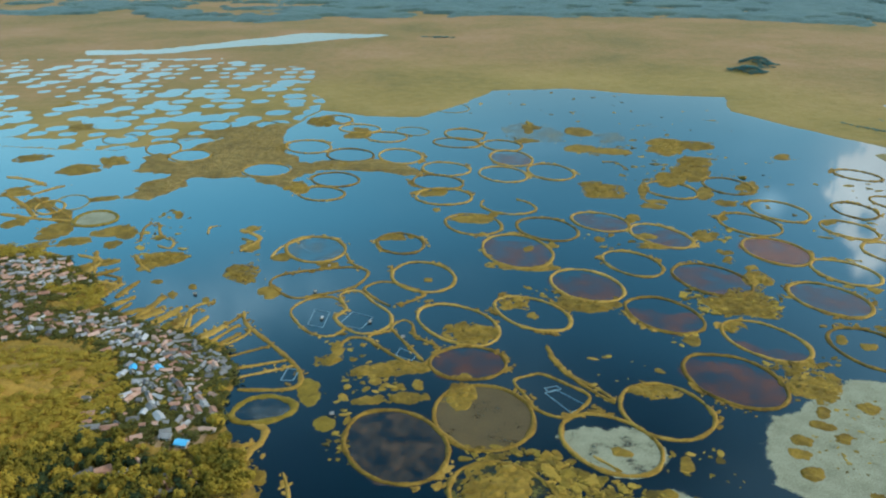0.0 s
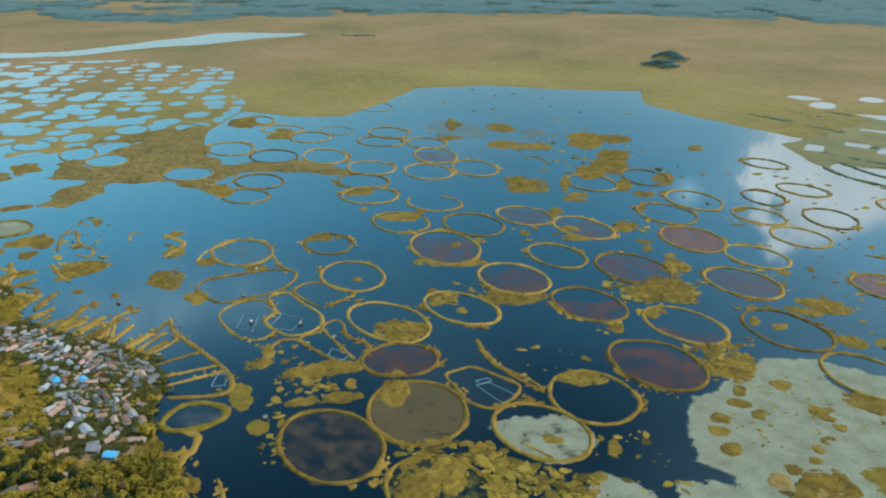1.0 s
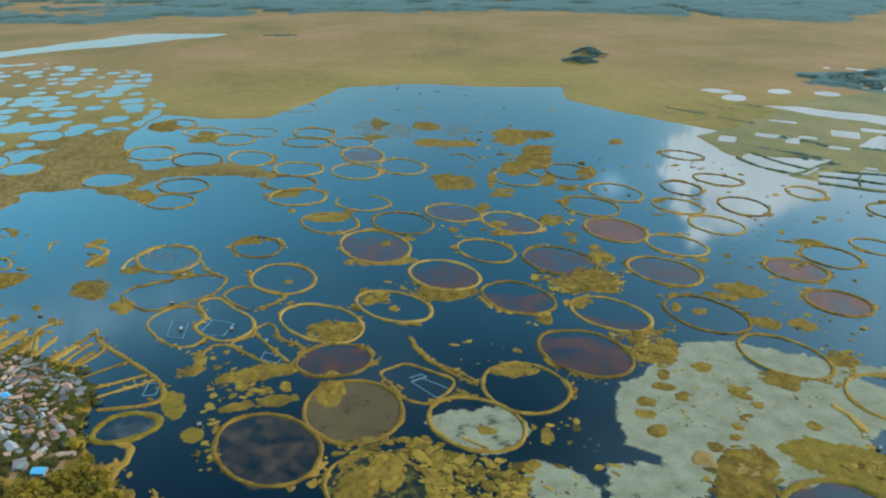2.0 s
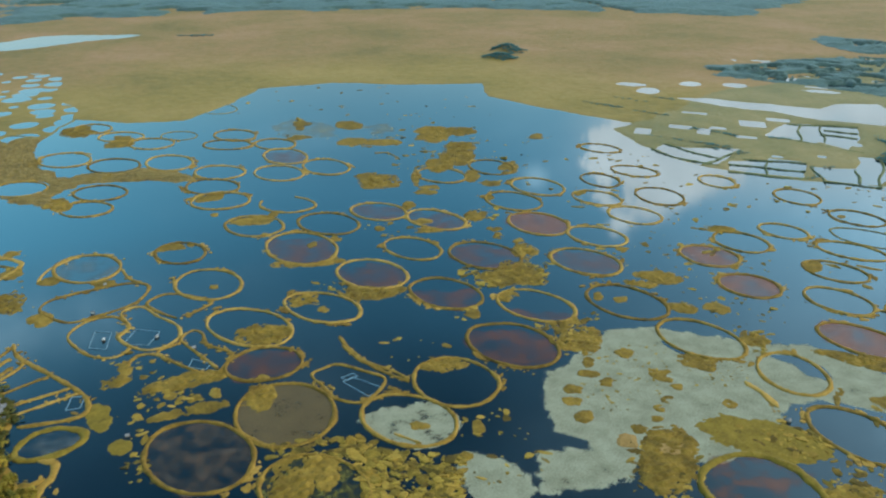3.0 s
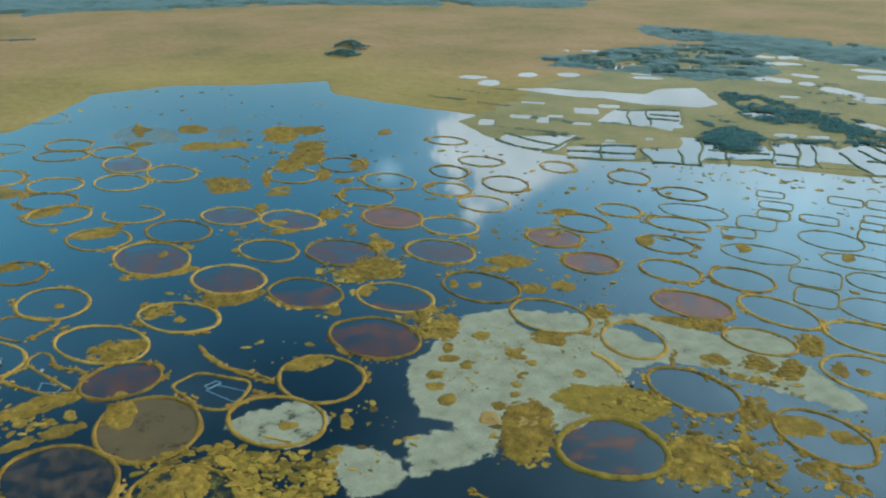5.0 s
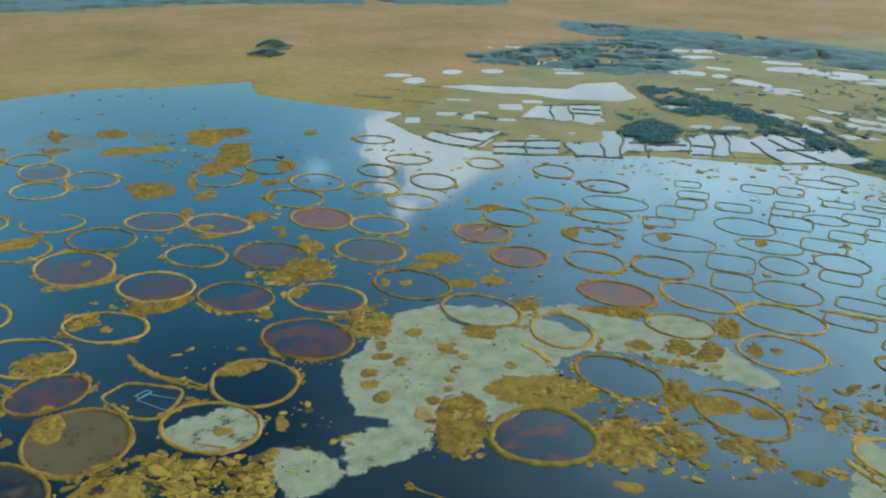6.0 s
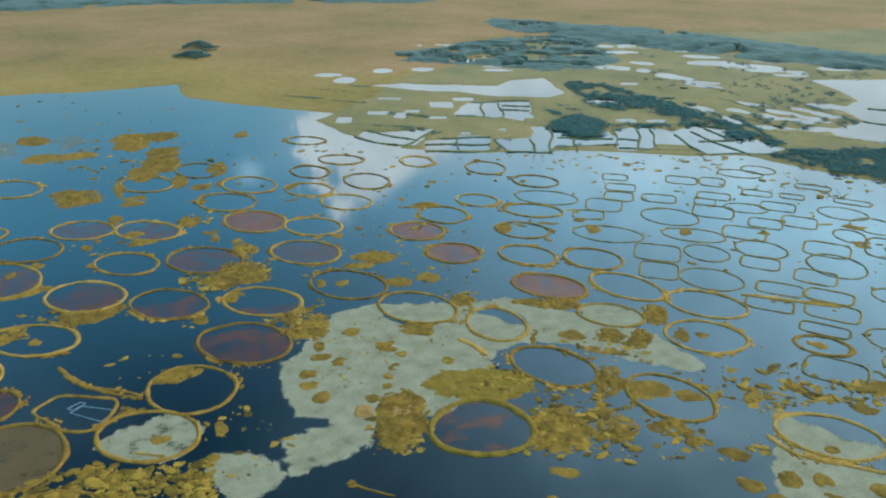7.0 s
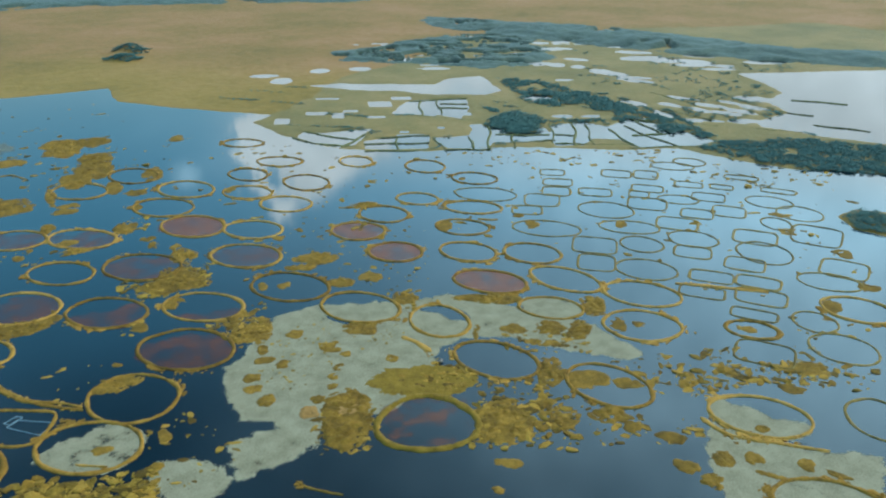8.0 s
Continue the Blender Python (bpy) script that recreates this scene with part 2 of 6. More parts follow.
MEADOW = surface("smooth_turf", [(0.11, 0.068, 0.008), (0.205, 0.128, 0.014), (0.30, 0.186, 0.026)], 9, 1.8, bump=0.4, dirt=(0.085, 0.052, 0.008))
RUSHES = surface("dark_rushes", [(0.065, 0.075, 0.034), (0.115, 0.12, 0.048), (0.17, 0.165, 0.062)], 30, 3, bump=0.5, random_tint=0.3)
RUSTY = surface("withered_turf", [(0.17, 0.095, 0.025), (0.30, 0.168, 0.05), (0.38, 0.22, 0.08)], 8, 1.2, bump=0.5)
LEAVES = surface("leaves", [(0.13, 0.105, 0.016), (0.32, 0.215, 0.026), (0.50, 0.32, 0.042)], 14, 2.2, bump=0.0, leafy=True, random_tint=0.45)
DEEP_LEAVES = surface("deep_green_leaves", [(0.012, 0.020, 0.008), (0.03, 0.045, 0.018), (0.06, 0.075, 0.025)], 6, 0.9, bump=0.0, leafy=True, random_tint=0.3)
# haze over the forest roof is put in as blue-green tint and sheen
HAZY_FAR_CANOPY = surface("hazy_far_forest_canopy", [(0.034, 0.060, 0.050), (0.055, 0.088, 0.068), (0.085, 0.118, 0.086)], 180, 30, bump=0.25, sheen=0.12)
# far trees: distance haze is put into these pale teal leaf colours
HAZY_LEAVES = surface("hazy_leaves", [(0.065, 0.155, 0.150), (0.095, 0.20, 0.185), (0.13, 0.23, 0.20)], 30, 3, bump=0.0, leafy=True, random_tint=0.1)
GARDEN_LEAVES = surface("garden_leaves", [(0.045, 0.045, 0.013), (0.11, 0.095, 0.020), (0.23, 0.17, 0.034)], 9, 1.5, bump=0.0, leafy=True)
BARK = surface("bark", [(0.06, 0.04, 0.02), (0.14, 0.10, 0.06)], 3, 0.3, bump=0.4)
FILMS = {
    "pale": film_material("duckweed_film", [(0.15, 0.132, 0.078), (0.25, 0.228, 0.148), (0.345, 0.322, 0.22)], 0.13, 14, 0.85),
    "thin": film_material("thin_duckweed_film", [(0.15, 0.132, 0.078), (0.25, 0.228, 0.148), (0.345, 0.322, 0.22)], 0.30, 26, 0.85, 6.0, 0.55, 0.4),
    "patchy": film_material("patchy_duckweed_film", [(0.15, 0.132, 0.078), (0.25, 0.228, 0.148), (0.345, 0.322, 0.22)], 0.24, 12, 0.85, 1.5),
    "red": film_material("red_algae_film", [(0.20, 0.05, 0.018), (0.28, 0.075, 0.028), (0.32, 0.10, 0.045)], 0.24, 20, 0.6, 2.2, 0.42, 0.55),
    "redfull": film_material("thick_red_algae_film", [(0.22, 0.072, 0.035), (0.31, 0.105, 0.055), (0.37, 0.14, 0.08)], 0.16, 22, 0.5, 1.8, 0.56, 0.45),
    "redpatch": film_material("red_weed_film", [(0.20, 0.062, 0.030), (0.27, 0.090, 0.045), (0.32, 0.12, 0.065)], 0.47, 19, 0.6, 2.0, 0.42, 0.2),
    "brown": film_material("silt_film", [(0.085, 0.053, 0.022), (0.130, 0.082, 0.034), (0.178, 0.110, 0.044)], 0.13, 26, 0.4, 1.4, 0.84, 0.3),
    "murk": film_material("murky_film", [(0.060, 0.046, 0.030), (0.12, 0.082, 0.052), (0.22, 0.112, 0.072)], 0.30, 11, 0.4, 1.5, 0.60, 0.45),
    "grey": film_material("milky_film", [(0.10, 0.11, 0.11), (0.16, 0.16, 0.15), (0.2, 0.2, 0.18)], 0.45, 20, 0.3, 1.5, 0.5),
    "dark": film_material("weedy_film", [(0.05, 0.045, 0.01), (0.10, 0.08, 0.02), (0.16, 0.13, 0.03)], 0.42, 8, 0.6, 1.5, 0.9),
}
TIN = surface("weathered_tin", [(0.13, 0.112, 0.105), (0.25, 0.222, 0.21), (0.44, 0.40, 0.385)], 5, 0.6, rough=0.6, bump=0.1, random_tint=0.5, dirt=(0.33, 0.22, 0.15))
RUST = surface("rusty_tin", [(0.22, 0.10, 0.065), (0.38, 0.19, 0.125), (0.52, 0.31, 0.23)], 5, 0.6, rough=0.6, bump=0.1, random_tint=0.4)
BLUE = surface("blue_sheet", [(0.03, 0.22, 0.45), (0.06, 0.36, 0.62), (0.12, 0.48, 0.72)], 5, 0.6, rough=0.45, bump=0.1, random_tint=0.3)
DARKROOF = surface("dark_roof", [(0.08, 0.07, 0.07), (0.16, 0.14, 0.13), (0.22, 0.2, 0.18)], 5, 0.6, rough=0.7, bump=0.1, random_tint=0.4)
PLASTER = surface("plaster", [(0.26, 0.21, 0.17), (0.38, 0.32, 0.26), (0.50, 0.44, 0.37)], 4, 0.4, bump=0.1, random_tint=0.3, dirt=(0.30, 0.24, 0.18))
WOOD = surface("old_wood", [(0.10, 0.07, 0.05), (0.18, 0.13, 0.09)], 2, 0.2, bump=0.2)
EARTH = surface("bare_earth", [(0.20, 0.12, 0.055), (0.30, 0.18, 0.09), (0.40, 0.25, 0.14)], 14, 1.5, bump=0.3)
NET = surface("pale_net", [(0.14, 0.22, 0.27), (0.26, 0.36, 0.40)], 4, 0.5, bump=0.0)
GLASS = surface("window_dark", [(0.02, 0.025, 0.03), (0.05, 0.06, 0.07)], 2, 0.3, rough=0.2, bump=0.0)


# ---- shaping helpers ----
def mesh_object(name, verts, faces, material, parent=None, smooth=True):
    me = bpy.data.meshes.new(name)
    me.from_pydata(verts, [], faces)
    if smooth:
        me.polygons.foreach_set("use_smooth", [True] * len(me.polygons))
    me.materials.append(material)
    ob = new(name, me)
    if parent:
        ob.parent = parent
    return ob


def part(name, bm, material, parent, label=""):
    me = bpy.data.meshes.new(name)
    bm.to_mesh(me)
    bm.free()
    me.materials.append(material)
    ob = new(name, me)
    ob.parent = parent
    return tagged(ob, label) if label else ob


def hashed(i, j, seed):
    h = np.sin(i * 127.1 + j * 311.7 + seed * 74.7) * 43758.5453
    return h - np.floor(h)


def wave(x, y, size, seed=0, octaves=4):
    """Value noise over the plan, -1 to 1; size: metres of its widest waves."""
    x, y = np.asarray(x, float) / size, np.asarray(y, float) / size
    total, gain = 0.0, 1.0
    for o in range(octaves):
        i, j = np.floor(x), np.floor(y)
        u, v = x - i, y - j
        u, v = u * u * (3 - 2 * u), v * v * (3 - 2 * v)
        a, b = hashed(i, j, seed + o), hashed(i + 1, j, seed + o)
        c, d = hashed(i, j + 1, seed + o), hashed(i + 1, j + 1, seed + o)
        total = total + gain * (2 * ((a * (1 - u) + b * u) * (1 - v) + (c * (1 - u) + d * u) * v) - 1)
        x, y, gain = x * 2.03 + 17.3, y * 2.03 + 5.1, gain * 0.5
    return total / 1.9


def inside(x, y, corners):
    """Metres inside a polygon of the plan (negative: outside)."""
    x, y = np.asarray(x, float), np.asarray(y, float)
    best, odd = np.full(x.shape, 1e18), np.zeros(x.shape, bool)
    for (ax, ay), (bx, by) in zip(corners, corners[1:] + corners[:1]):
        ex, ey = bx - ax, by - ay
        t = np.clip(((x - ax) * ex + (y - ay) * ey) / (ex * ex + ey * ey + 1e-9), 0, 1)
        best = np.minimum(best, (x - ax - t * ex) ** 2 + (y - ay - t * ey) ** 2)
        cross = ((ay > y) != (by > y)) & (x < ex * (y - ay) / (ey if ey else 1e-9) + ax)
        odd ^= cross
    return np.where(odd, 1, -1) * np.sqrt(best)


# ---- the plan of the land ----
NORTH_LAND = [(-6000, 1150), (-1200, 1190), (-847, 1185), (-639, 1150), (-470, 1120), (-380, 1190), (-250, 1227), (-211, 1391), (-128, 1345), (-41, 1334), (17, 1410),
              (54, 1468), (96, 1565), (242, 1579), (393, 1513), (526, 1487), (501, 1370), (540, 1285), (590, 1200), (659, 1101), (605, 1080), (597, 983),
              (618, 865), (643, 831), (710, 775), (804, 710), (865, 655), (914, 593), (981, 544), (990, 460), (1011, 391), (1055, 336), (1080, 297),
              (1180, 150), (1500, -500), (7000, -3000), (7000, 7000), (-7000, 7000)]
SPIT = [(-250, 1235), (-357, 1235), (-374, 1137), (-476, 1084), (-435, 1027), (-363, 1000), (-383, 908), (-344, 890), (-333, 929), (-319, 975),
        (-249, 986), (-183, 938), (-186, 978), (-145, 1023), (-28, 995), (-37, 1048), (-96, 1063), (-150, 1064), (-202, 1051), (-214, 1094)]
VILLAGE_LAND = [(-454, 762), (-412, 746), (-362, 724), (-326, 668), (-303, 630), (-287, 602), (-258, 585), (-226, 570), (-198, 557), (-181, 545), (-164, 519),
                (-150, 480), (-152, 459), (-135, 427), (-122, 409), (-108, 366), (-95, 250), (-300, 60), (-1100, 60), (-1100, 850), (-600, 800)]
HILL_FOOT = [(-345, 538), (-285, 533), (-240, 520), (-205, 453), (-225, 410), (-215, 340), (-200, 250), (-420, 200), (-560, 400), (-480, 540)]
POND_MARSH = [(-1500, 1000), (-430, 1000), (-330, 1235), (-215, 1330), (-215, 1420), (-235, 1560), (-330, 1850), (-560, 1980), (-1500, 1980)]
LAKE_NW = [(-931, 2126), (-745, 2141), (-578, 2312), (-414, 2485), (-137, 2422), (-380, 2271), (-535, 2198), (-707, 2070), (-888, 2057)]
LAKE_E = [(826, 1253), (878, 1234), (1011, 1102), (1063, 1127), (1133, 1103), (1092, 1030), (1072, 980), (1022, 975), (952, 1036), (922, 1114), (859, 1170)]
LAKE_SE = [(1545, 775), (1810, 579), (2600, 200), (1800, -200), (1231, 356), (1204, 442), (1187, 524), (1213, 547), (1308, 537), (1358, 603), (1442, 620), (1509, 694)]
CREEK = [(620, 963), (666, 948), (723, 923), (690, 909), (649, 895), (623, 931)]
PADDIES = [(857, 1049), (1014, 910), (960, 808), (1118, 632), (1029, 537), (865, 660), (714, 785), (636, 949), (710, 935), (787, 976)]
FAR_POOLS = [(1050, 1400), (1180, 1600), (1500, 1500), (1650, 1250), (1480, 1080), (1250, 1090), (1120, 1250)]
WET_FIELDS = [(1472, 1254), (1579, 1005), (1754, 757), (1254, 511), (1150, 600), (1239, 899)]
FIELDS = [(520, 1000), (700, 1150), (900, 1250), (1500, 1500), (2400, 1000), (2400, -200), (1000, 100), (700, 700)]
# flooded plots: centre, half-width, half-depth (strips: half-length, half-width, turn)
SHORE_PADDIES = [(845, 812, 11, 30), (808, 775, 13, 12), (785, 748, 12, 15), (861, 786, 13, 23), (832, 748, 17, 18), (860, 717, 23, 12), (911, 740, 9, 17), (939, 725, 13, 20),
                 (911, 699, 14, 6), (883, 674, 16, 15), (958, 705, 9, 20), (932, 677, 10, 13), (965, 671, 19, 29), (1004, 647, 21, 20), (1039, 626, 22, 24), (989, 618, 17, 9),
                 (974, 588, 23, 18), (1010, 574, 17, 19), (1065, 670, 23, 22)]
POINT_PADDIES = [(763, 789, 20, 24), (741, 851, 22, 9), (721, 827, 21, 9), (708, 807, 22, 7), (684, 858, 19, 8), (668, 840, 18, 9), (684, 923, 19, 13), (641, 1056, 13, 18),
                 (806, 857, 7, 7), (747, 875, 8, 5), (711, 1062, 19, 12), (730, 1027, 11, 19), (764, 1039, 13, 8), (771, 978, 17, 7), (871, 1003, 12, 25), (885, 982, 12, 29),
                 (920, 974, 16, 13), (829, 974, 13, 16), (852, 941, 13, 19), (883, 905, 26, 11), (832, 1046, 21, 21), (888, 1056, 18, 11), (786, 1140, 22, 7)]
FAR_MERES = [(919, 1362, 20, 21), (995, 1323, 21, 19), (807, 1328, 20, 27), (807, 1393, 29, 15), (1117, 1224, 30, 12), (1074, 892, 24, 22), (1003, 777, 16, 9), (1037, 749, 18, 8),
             (1293, 1162, 25, 13), (1321, 1122, 27, 13), (1340, 1082, 19, 16), (1357, 1034, 14, 19), (1547, 998, 50, 29), (1561, 942, 37, 21), (1564, 881, 48, 17), (1565, 816, 35, 13),
             (1710, 794, 49, 21), (1106, 1395, 20, 14), (1166, 1328, 25, 14), (1187, 1257, 25, 13), (1230, 966, 16, 8)]
FIELD_STRIPS = [(1357, 975, 25, 17, -76), (1351, 928, 22, 12, -62), (1352, 887, 33, 11, -49), (1329, 857, 27, 8, -51), (1171, 759, 28, 11, -96), (1261, 735, 19, 9, -96),
                (1208, 710, 13, 10, -80), (1211, 650, 23, 10, -97), (1300, 650, 22, 9, -89), (1255, 599, 30, 11, -90), (1354, 633, 29, 18, -76), (1138, 616, 15, 7, -61),
                (1164, 595, 15, 7, -60), (1187, 569, 16, 9, -80), (1295, 598, 23, 13, -91), (1143, 681, 24, 9, -112),
                (1532, 1295, 21, 17, -54), (1486, 1221, 36, 19, -28), (1639, 1134, 31, 16, -33), (1594, 1063, 39, 20, -53), (1556, 990, 37, 18, -53), (1596, 908, 42, 21, -70), (1666, 934, 32, 15, -61),
                (1600, 829, 20, 14, -70), (1352, 958, 34, 15, -67), (1331, 868, 33, 11, -71), (1334, 1074, 21, 12, -69), (1378, 1230, 29, 13, -19), (1424, 1092, 26, 14, -66), (1268, 716, 30, 9, -73),
                (1253, 658, 29, 11, -76), (1225, 604, 27, 10, -81), (1204, 560, 25, 10, -59), (1146, 620, 21, 8, -46), (1204, 702, 21, 8, -80), (1140, 674, 23, 8, -66), (1371, 616, 26, 11, -86)]
PLOT_TURN = -40.0
# shallow water between the shore's bunds, and the bunds across it
SHALLOWS = [
    [(608, 962), (632, 980), (652, 949), (691, 938), (703, 912), (673, 884), (646, 868), (622, 874), (610, 919)],
    [(669, 876), (645, 838), (716, 785), (762, 833), (726, 865)],
    [(758, 818), (736, 766), (780, 727), (811, 745), (880, 692), (895, 646), (935, 660), (960, 630), (946, 596), (1019, 534), (1058, 530), (1073, 597), (1040, 604),
     (1098, 682), (1063, 696), (1008, 687), (999, 732), (957, 750), (915, 726), (843, 781), (876, 814), (854, 832), (807, 796)],
    [(803, 979), (860, 1020), (892, 1030), (978, 981), (927, 919), (868, 877), (855, 928), (812, 960)]]
BUNDS = [(630, 986, 665, 886), (601, 961, 607, 917), (607, 917, 644, 857), (701, 907, 624, 871), (670, 953, 695, 938),
         (659, 861, 736, 804), (639, 833, 717, 775), (719, 860, 678, 806), (679, 888, 762, 834), (758, 822, 726, 756), (802, 791, 764, 739), (730, 760, 778, 720),
         (778, 720, 876, 827), (841, 772, 901, 716), (808, 733, 885, 691), (807, 700, 857, 753), (955, 764, 868, 681), (984, 744, 882, 648), (989, 720, 905, 632),
         (994, 677, 942, 580), (1029, 673, 988, 542), (1070, 693, 1087, 625), (992, 631, 1036, 600), (931, 591, 1042, 508), (908, 711, 928, 686), (871, 679, 947, 603),
         (907, 1026, 834, 934), (929, 1006, 860, 916), (883, 1028, 974, 975), (888, 958, 923, 920), (810, 960, 873, 854), (911, 977, 945, 944),
         (1090, 624, 1100, 570), (1164, 530, 1198, 465), (1257, 475, 1282, 398), (1397, 581, 1437, 499), (1288, 577, 1314, 502), (1258, 783, 1246, 681), (1170, 688, 1162, 598), (1087, 709, 1031, 605), (1079, 681, 1137, 573)]
YARD = [(-203, 446), (-185, 452), (-162, 446), (-146, 425), (-165, 408), (-192, 418)]
TOWN = [(-440, 690), (-350, 690), (-345, 600), (-280, 600), (-200, 560), (-155, 520), (-165, 440), (-215, 440), (-225, 520), (-290, 555), (-450, 570)]
ISLE = [(884, 272), (920, 266), (945, 228), (905, 180), (868, 205), (860, 245)]
RING_HOLES = [(-233, 1021, 33), (-196, 1142, 35), (-130, 1094, 34), (-59, 1087, 34), (-137, 978, 32), (-356, 1094, 31), (-147, 920, 28)]


def land_height(x, y):
    x, y = np.asarray(x, float), np.asarray(y, float)
    rag = 9 * wave(x, y, 70, 3) + 3 * wave(x, y, 14, 8)
    north = inside(x, y, NORTH_LAND) + rag
    spit = inside(x, y, SPIT) + 0.9 * rag + 16 * wave(x, y, 45, 31) + 6 * wave(x, y, 9, 33)
    town = inside(x, y, VILLAGE_LAND) + 0.8 * rag
    # round ponds in the far marsh, one to a cell
    cell = 50.0
    i, j = np.floor(x / cell), np.floor(y / cell)
    pond = np.full(x.shape, -99.0)
    for di in (-1, 0, 1):
        for dj in (-1, 0, 1):
            px = (i + di + 0.25 + 0.5 * hashed(i + di, j + dj, 1)) * cell
            py = (j + dj + 0.25 + 0.5 * hashed(i + di, j + dj, 2)) * cell
            south = np.clip((1480 - py) / 300, 0, 1)
            r = (9 + 5 * south + 18 * hashed(i + di, j + dj, 4)) * (hashed(i + di, j + dj, 9) > 0.18 - 0.12 * south)
            pond = np.maximum(pond, r - np.hypot(x - px, y - py))
    pond = np.minimum(pond + 4 * wave(x, y, 22, 12), inside(x, y, POND_MARSH) / 3 + 25 * wave(x, y, 150, 6))
    # flooded plots between low bunds
    wet = np.full(x.shape, -99.0)
    frayed = 1.3 * wave(x, y, 20, 14) + 0.8 * wave(x, y, 8, 15)
    plots = [(*plot, PLOT_TURN) for plot in SHORE_PADDIES + POINT_PADDIES + FAR_MERES] + FIELD_STRIPS
    for k, (px, py, a, b, turn) in enumerate(plots):
        c, s = math.cos(radians(turn)), math.sin(radians(turn))
        du, dv = (x - px) * c + (y - py) * s, (y - py) * c - (x - px) * s
        if k < len(SHORE_PADDIES) + len(POINT_PADDIES):
            d = np.minimum(a - np.abs(du + 0.12 * dv), b - np.abs(dv)) - 0.6 + frayed
        else:
            d = (1 - np.hypot(du / (a * 1.1), dv / (b * 1.1))) * b + 3 * frayed
        wet = np.maximum(wet, d)
    # pools in the far woods
    u, v = (x * 0.74 + y * 0.67), (x * 0.67 - y * 0.74)
    gu = np.floor(u / 22)
    gv = np.floor(v / 52 + 0.8 * hashed(gu, 2, 5))
    hu, hv = u / 22 - gu, v / 52 + 0.8 * hashed(gu, 2, 5) - gv
    field = np.minimum(np.minimum(hu, 1 - hu) * 22, np.minimum(hv, 1 - hv) * 52) - 3.2
    field = np.where(hashed(gu, gv, 21) > 0.72, field, -5) + 5 * wave(x, y, 32, 4) + 3 * wave(x, y, 13, 6) - 0.5
    field = np.minimum(field, inside(x, y, FAR_POOLS) / 2 + 10 * wave(x, y, 120, 2))
    pools = np.maximum(np.maximum(pond, wet), field)
    for lake in (LAKE_NW, LAKE_E, LAKE_SE, CREEK):
        pools = np.maximum(pools, inside(x, y, lake) + (2.6 if lake is LAKE_NW else 0.9) * rag)
    for shallow in SHALLOWS:
        pools = np.maximum(pools, inside(x, y, shallow) + 1.5 * frayed)
    for px, py, r in RING_HOLES:
        pools = np.maximum(pools, r - np.hypot(x - px, y - py))
    rim = np.minimum(north, 5.0 - north)
    isle = inside(x, y, ISLE) + 0.7 * rag
    shore = np.maximum(np.maximum(np.minimum(north, -pools), np.minimum(spit, -pools)), np.maximum(np.maximum(town, rim), isle))
    h = np.where(shore > 0, np.minimum(0.12 + 0.10 * shore, 0.9), np.maximum(0.25 * shore, -2.5))
    h = h + np.clip(shore, 0, 3) / 3 * 0.35 * (wave(x, y, 9, 15) + 0.3)
    up = np.clip(inside(x, y, HILL_FOOT) / 90, 0, 1)
    h = h + 24 * up * up * (3 - 2 * up) * (1 + 0.15 * wave(x, y, 60, 11))
    h = h + np.clip(town, 0, 60) / 60 * 2.0
    for px, py, tall in ((716, 1850, 17), (660, 1748, 13)):
        du, dv = (x - px) * 0.75 - (y - py) * 0.66, (x - px) * 0.66 + (y - py) * 0.75
        h = h + tall * np.exp(-(du / 26) ** 2 - (dv / 24) ** 2)
    return h


def ground_z(x, y):
    return float(land_height(np.array([x]), np.array([y]))[0])


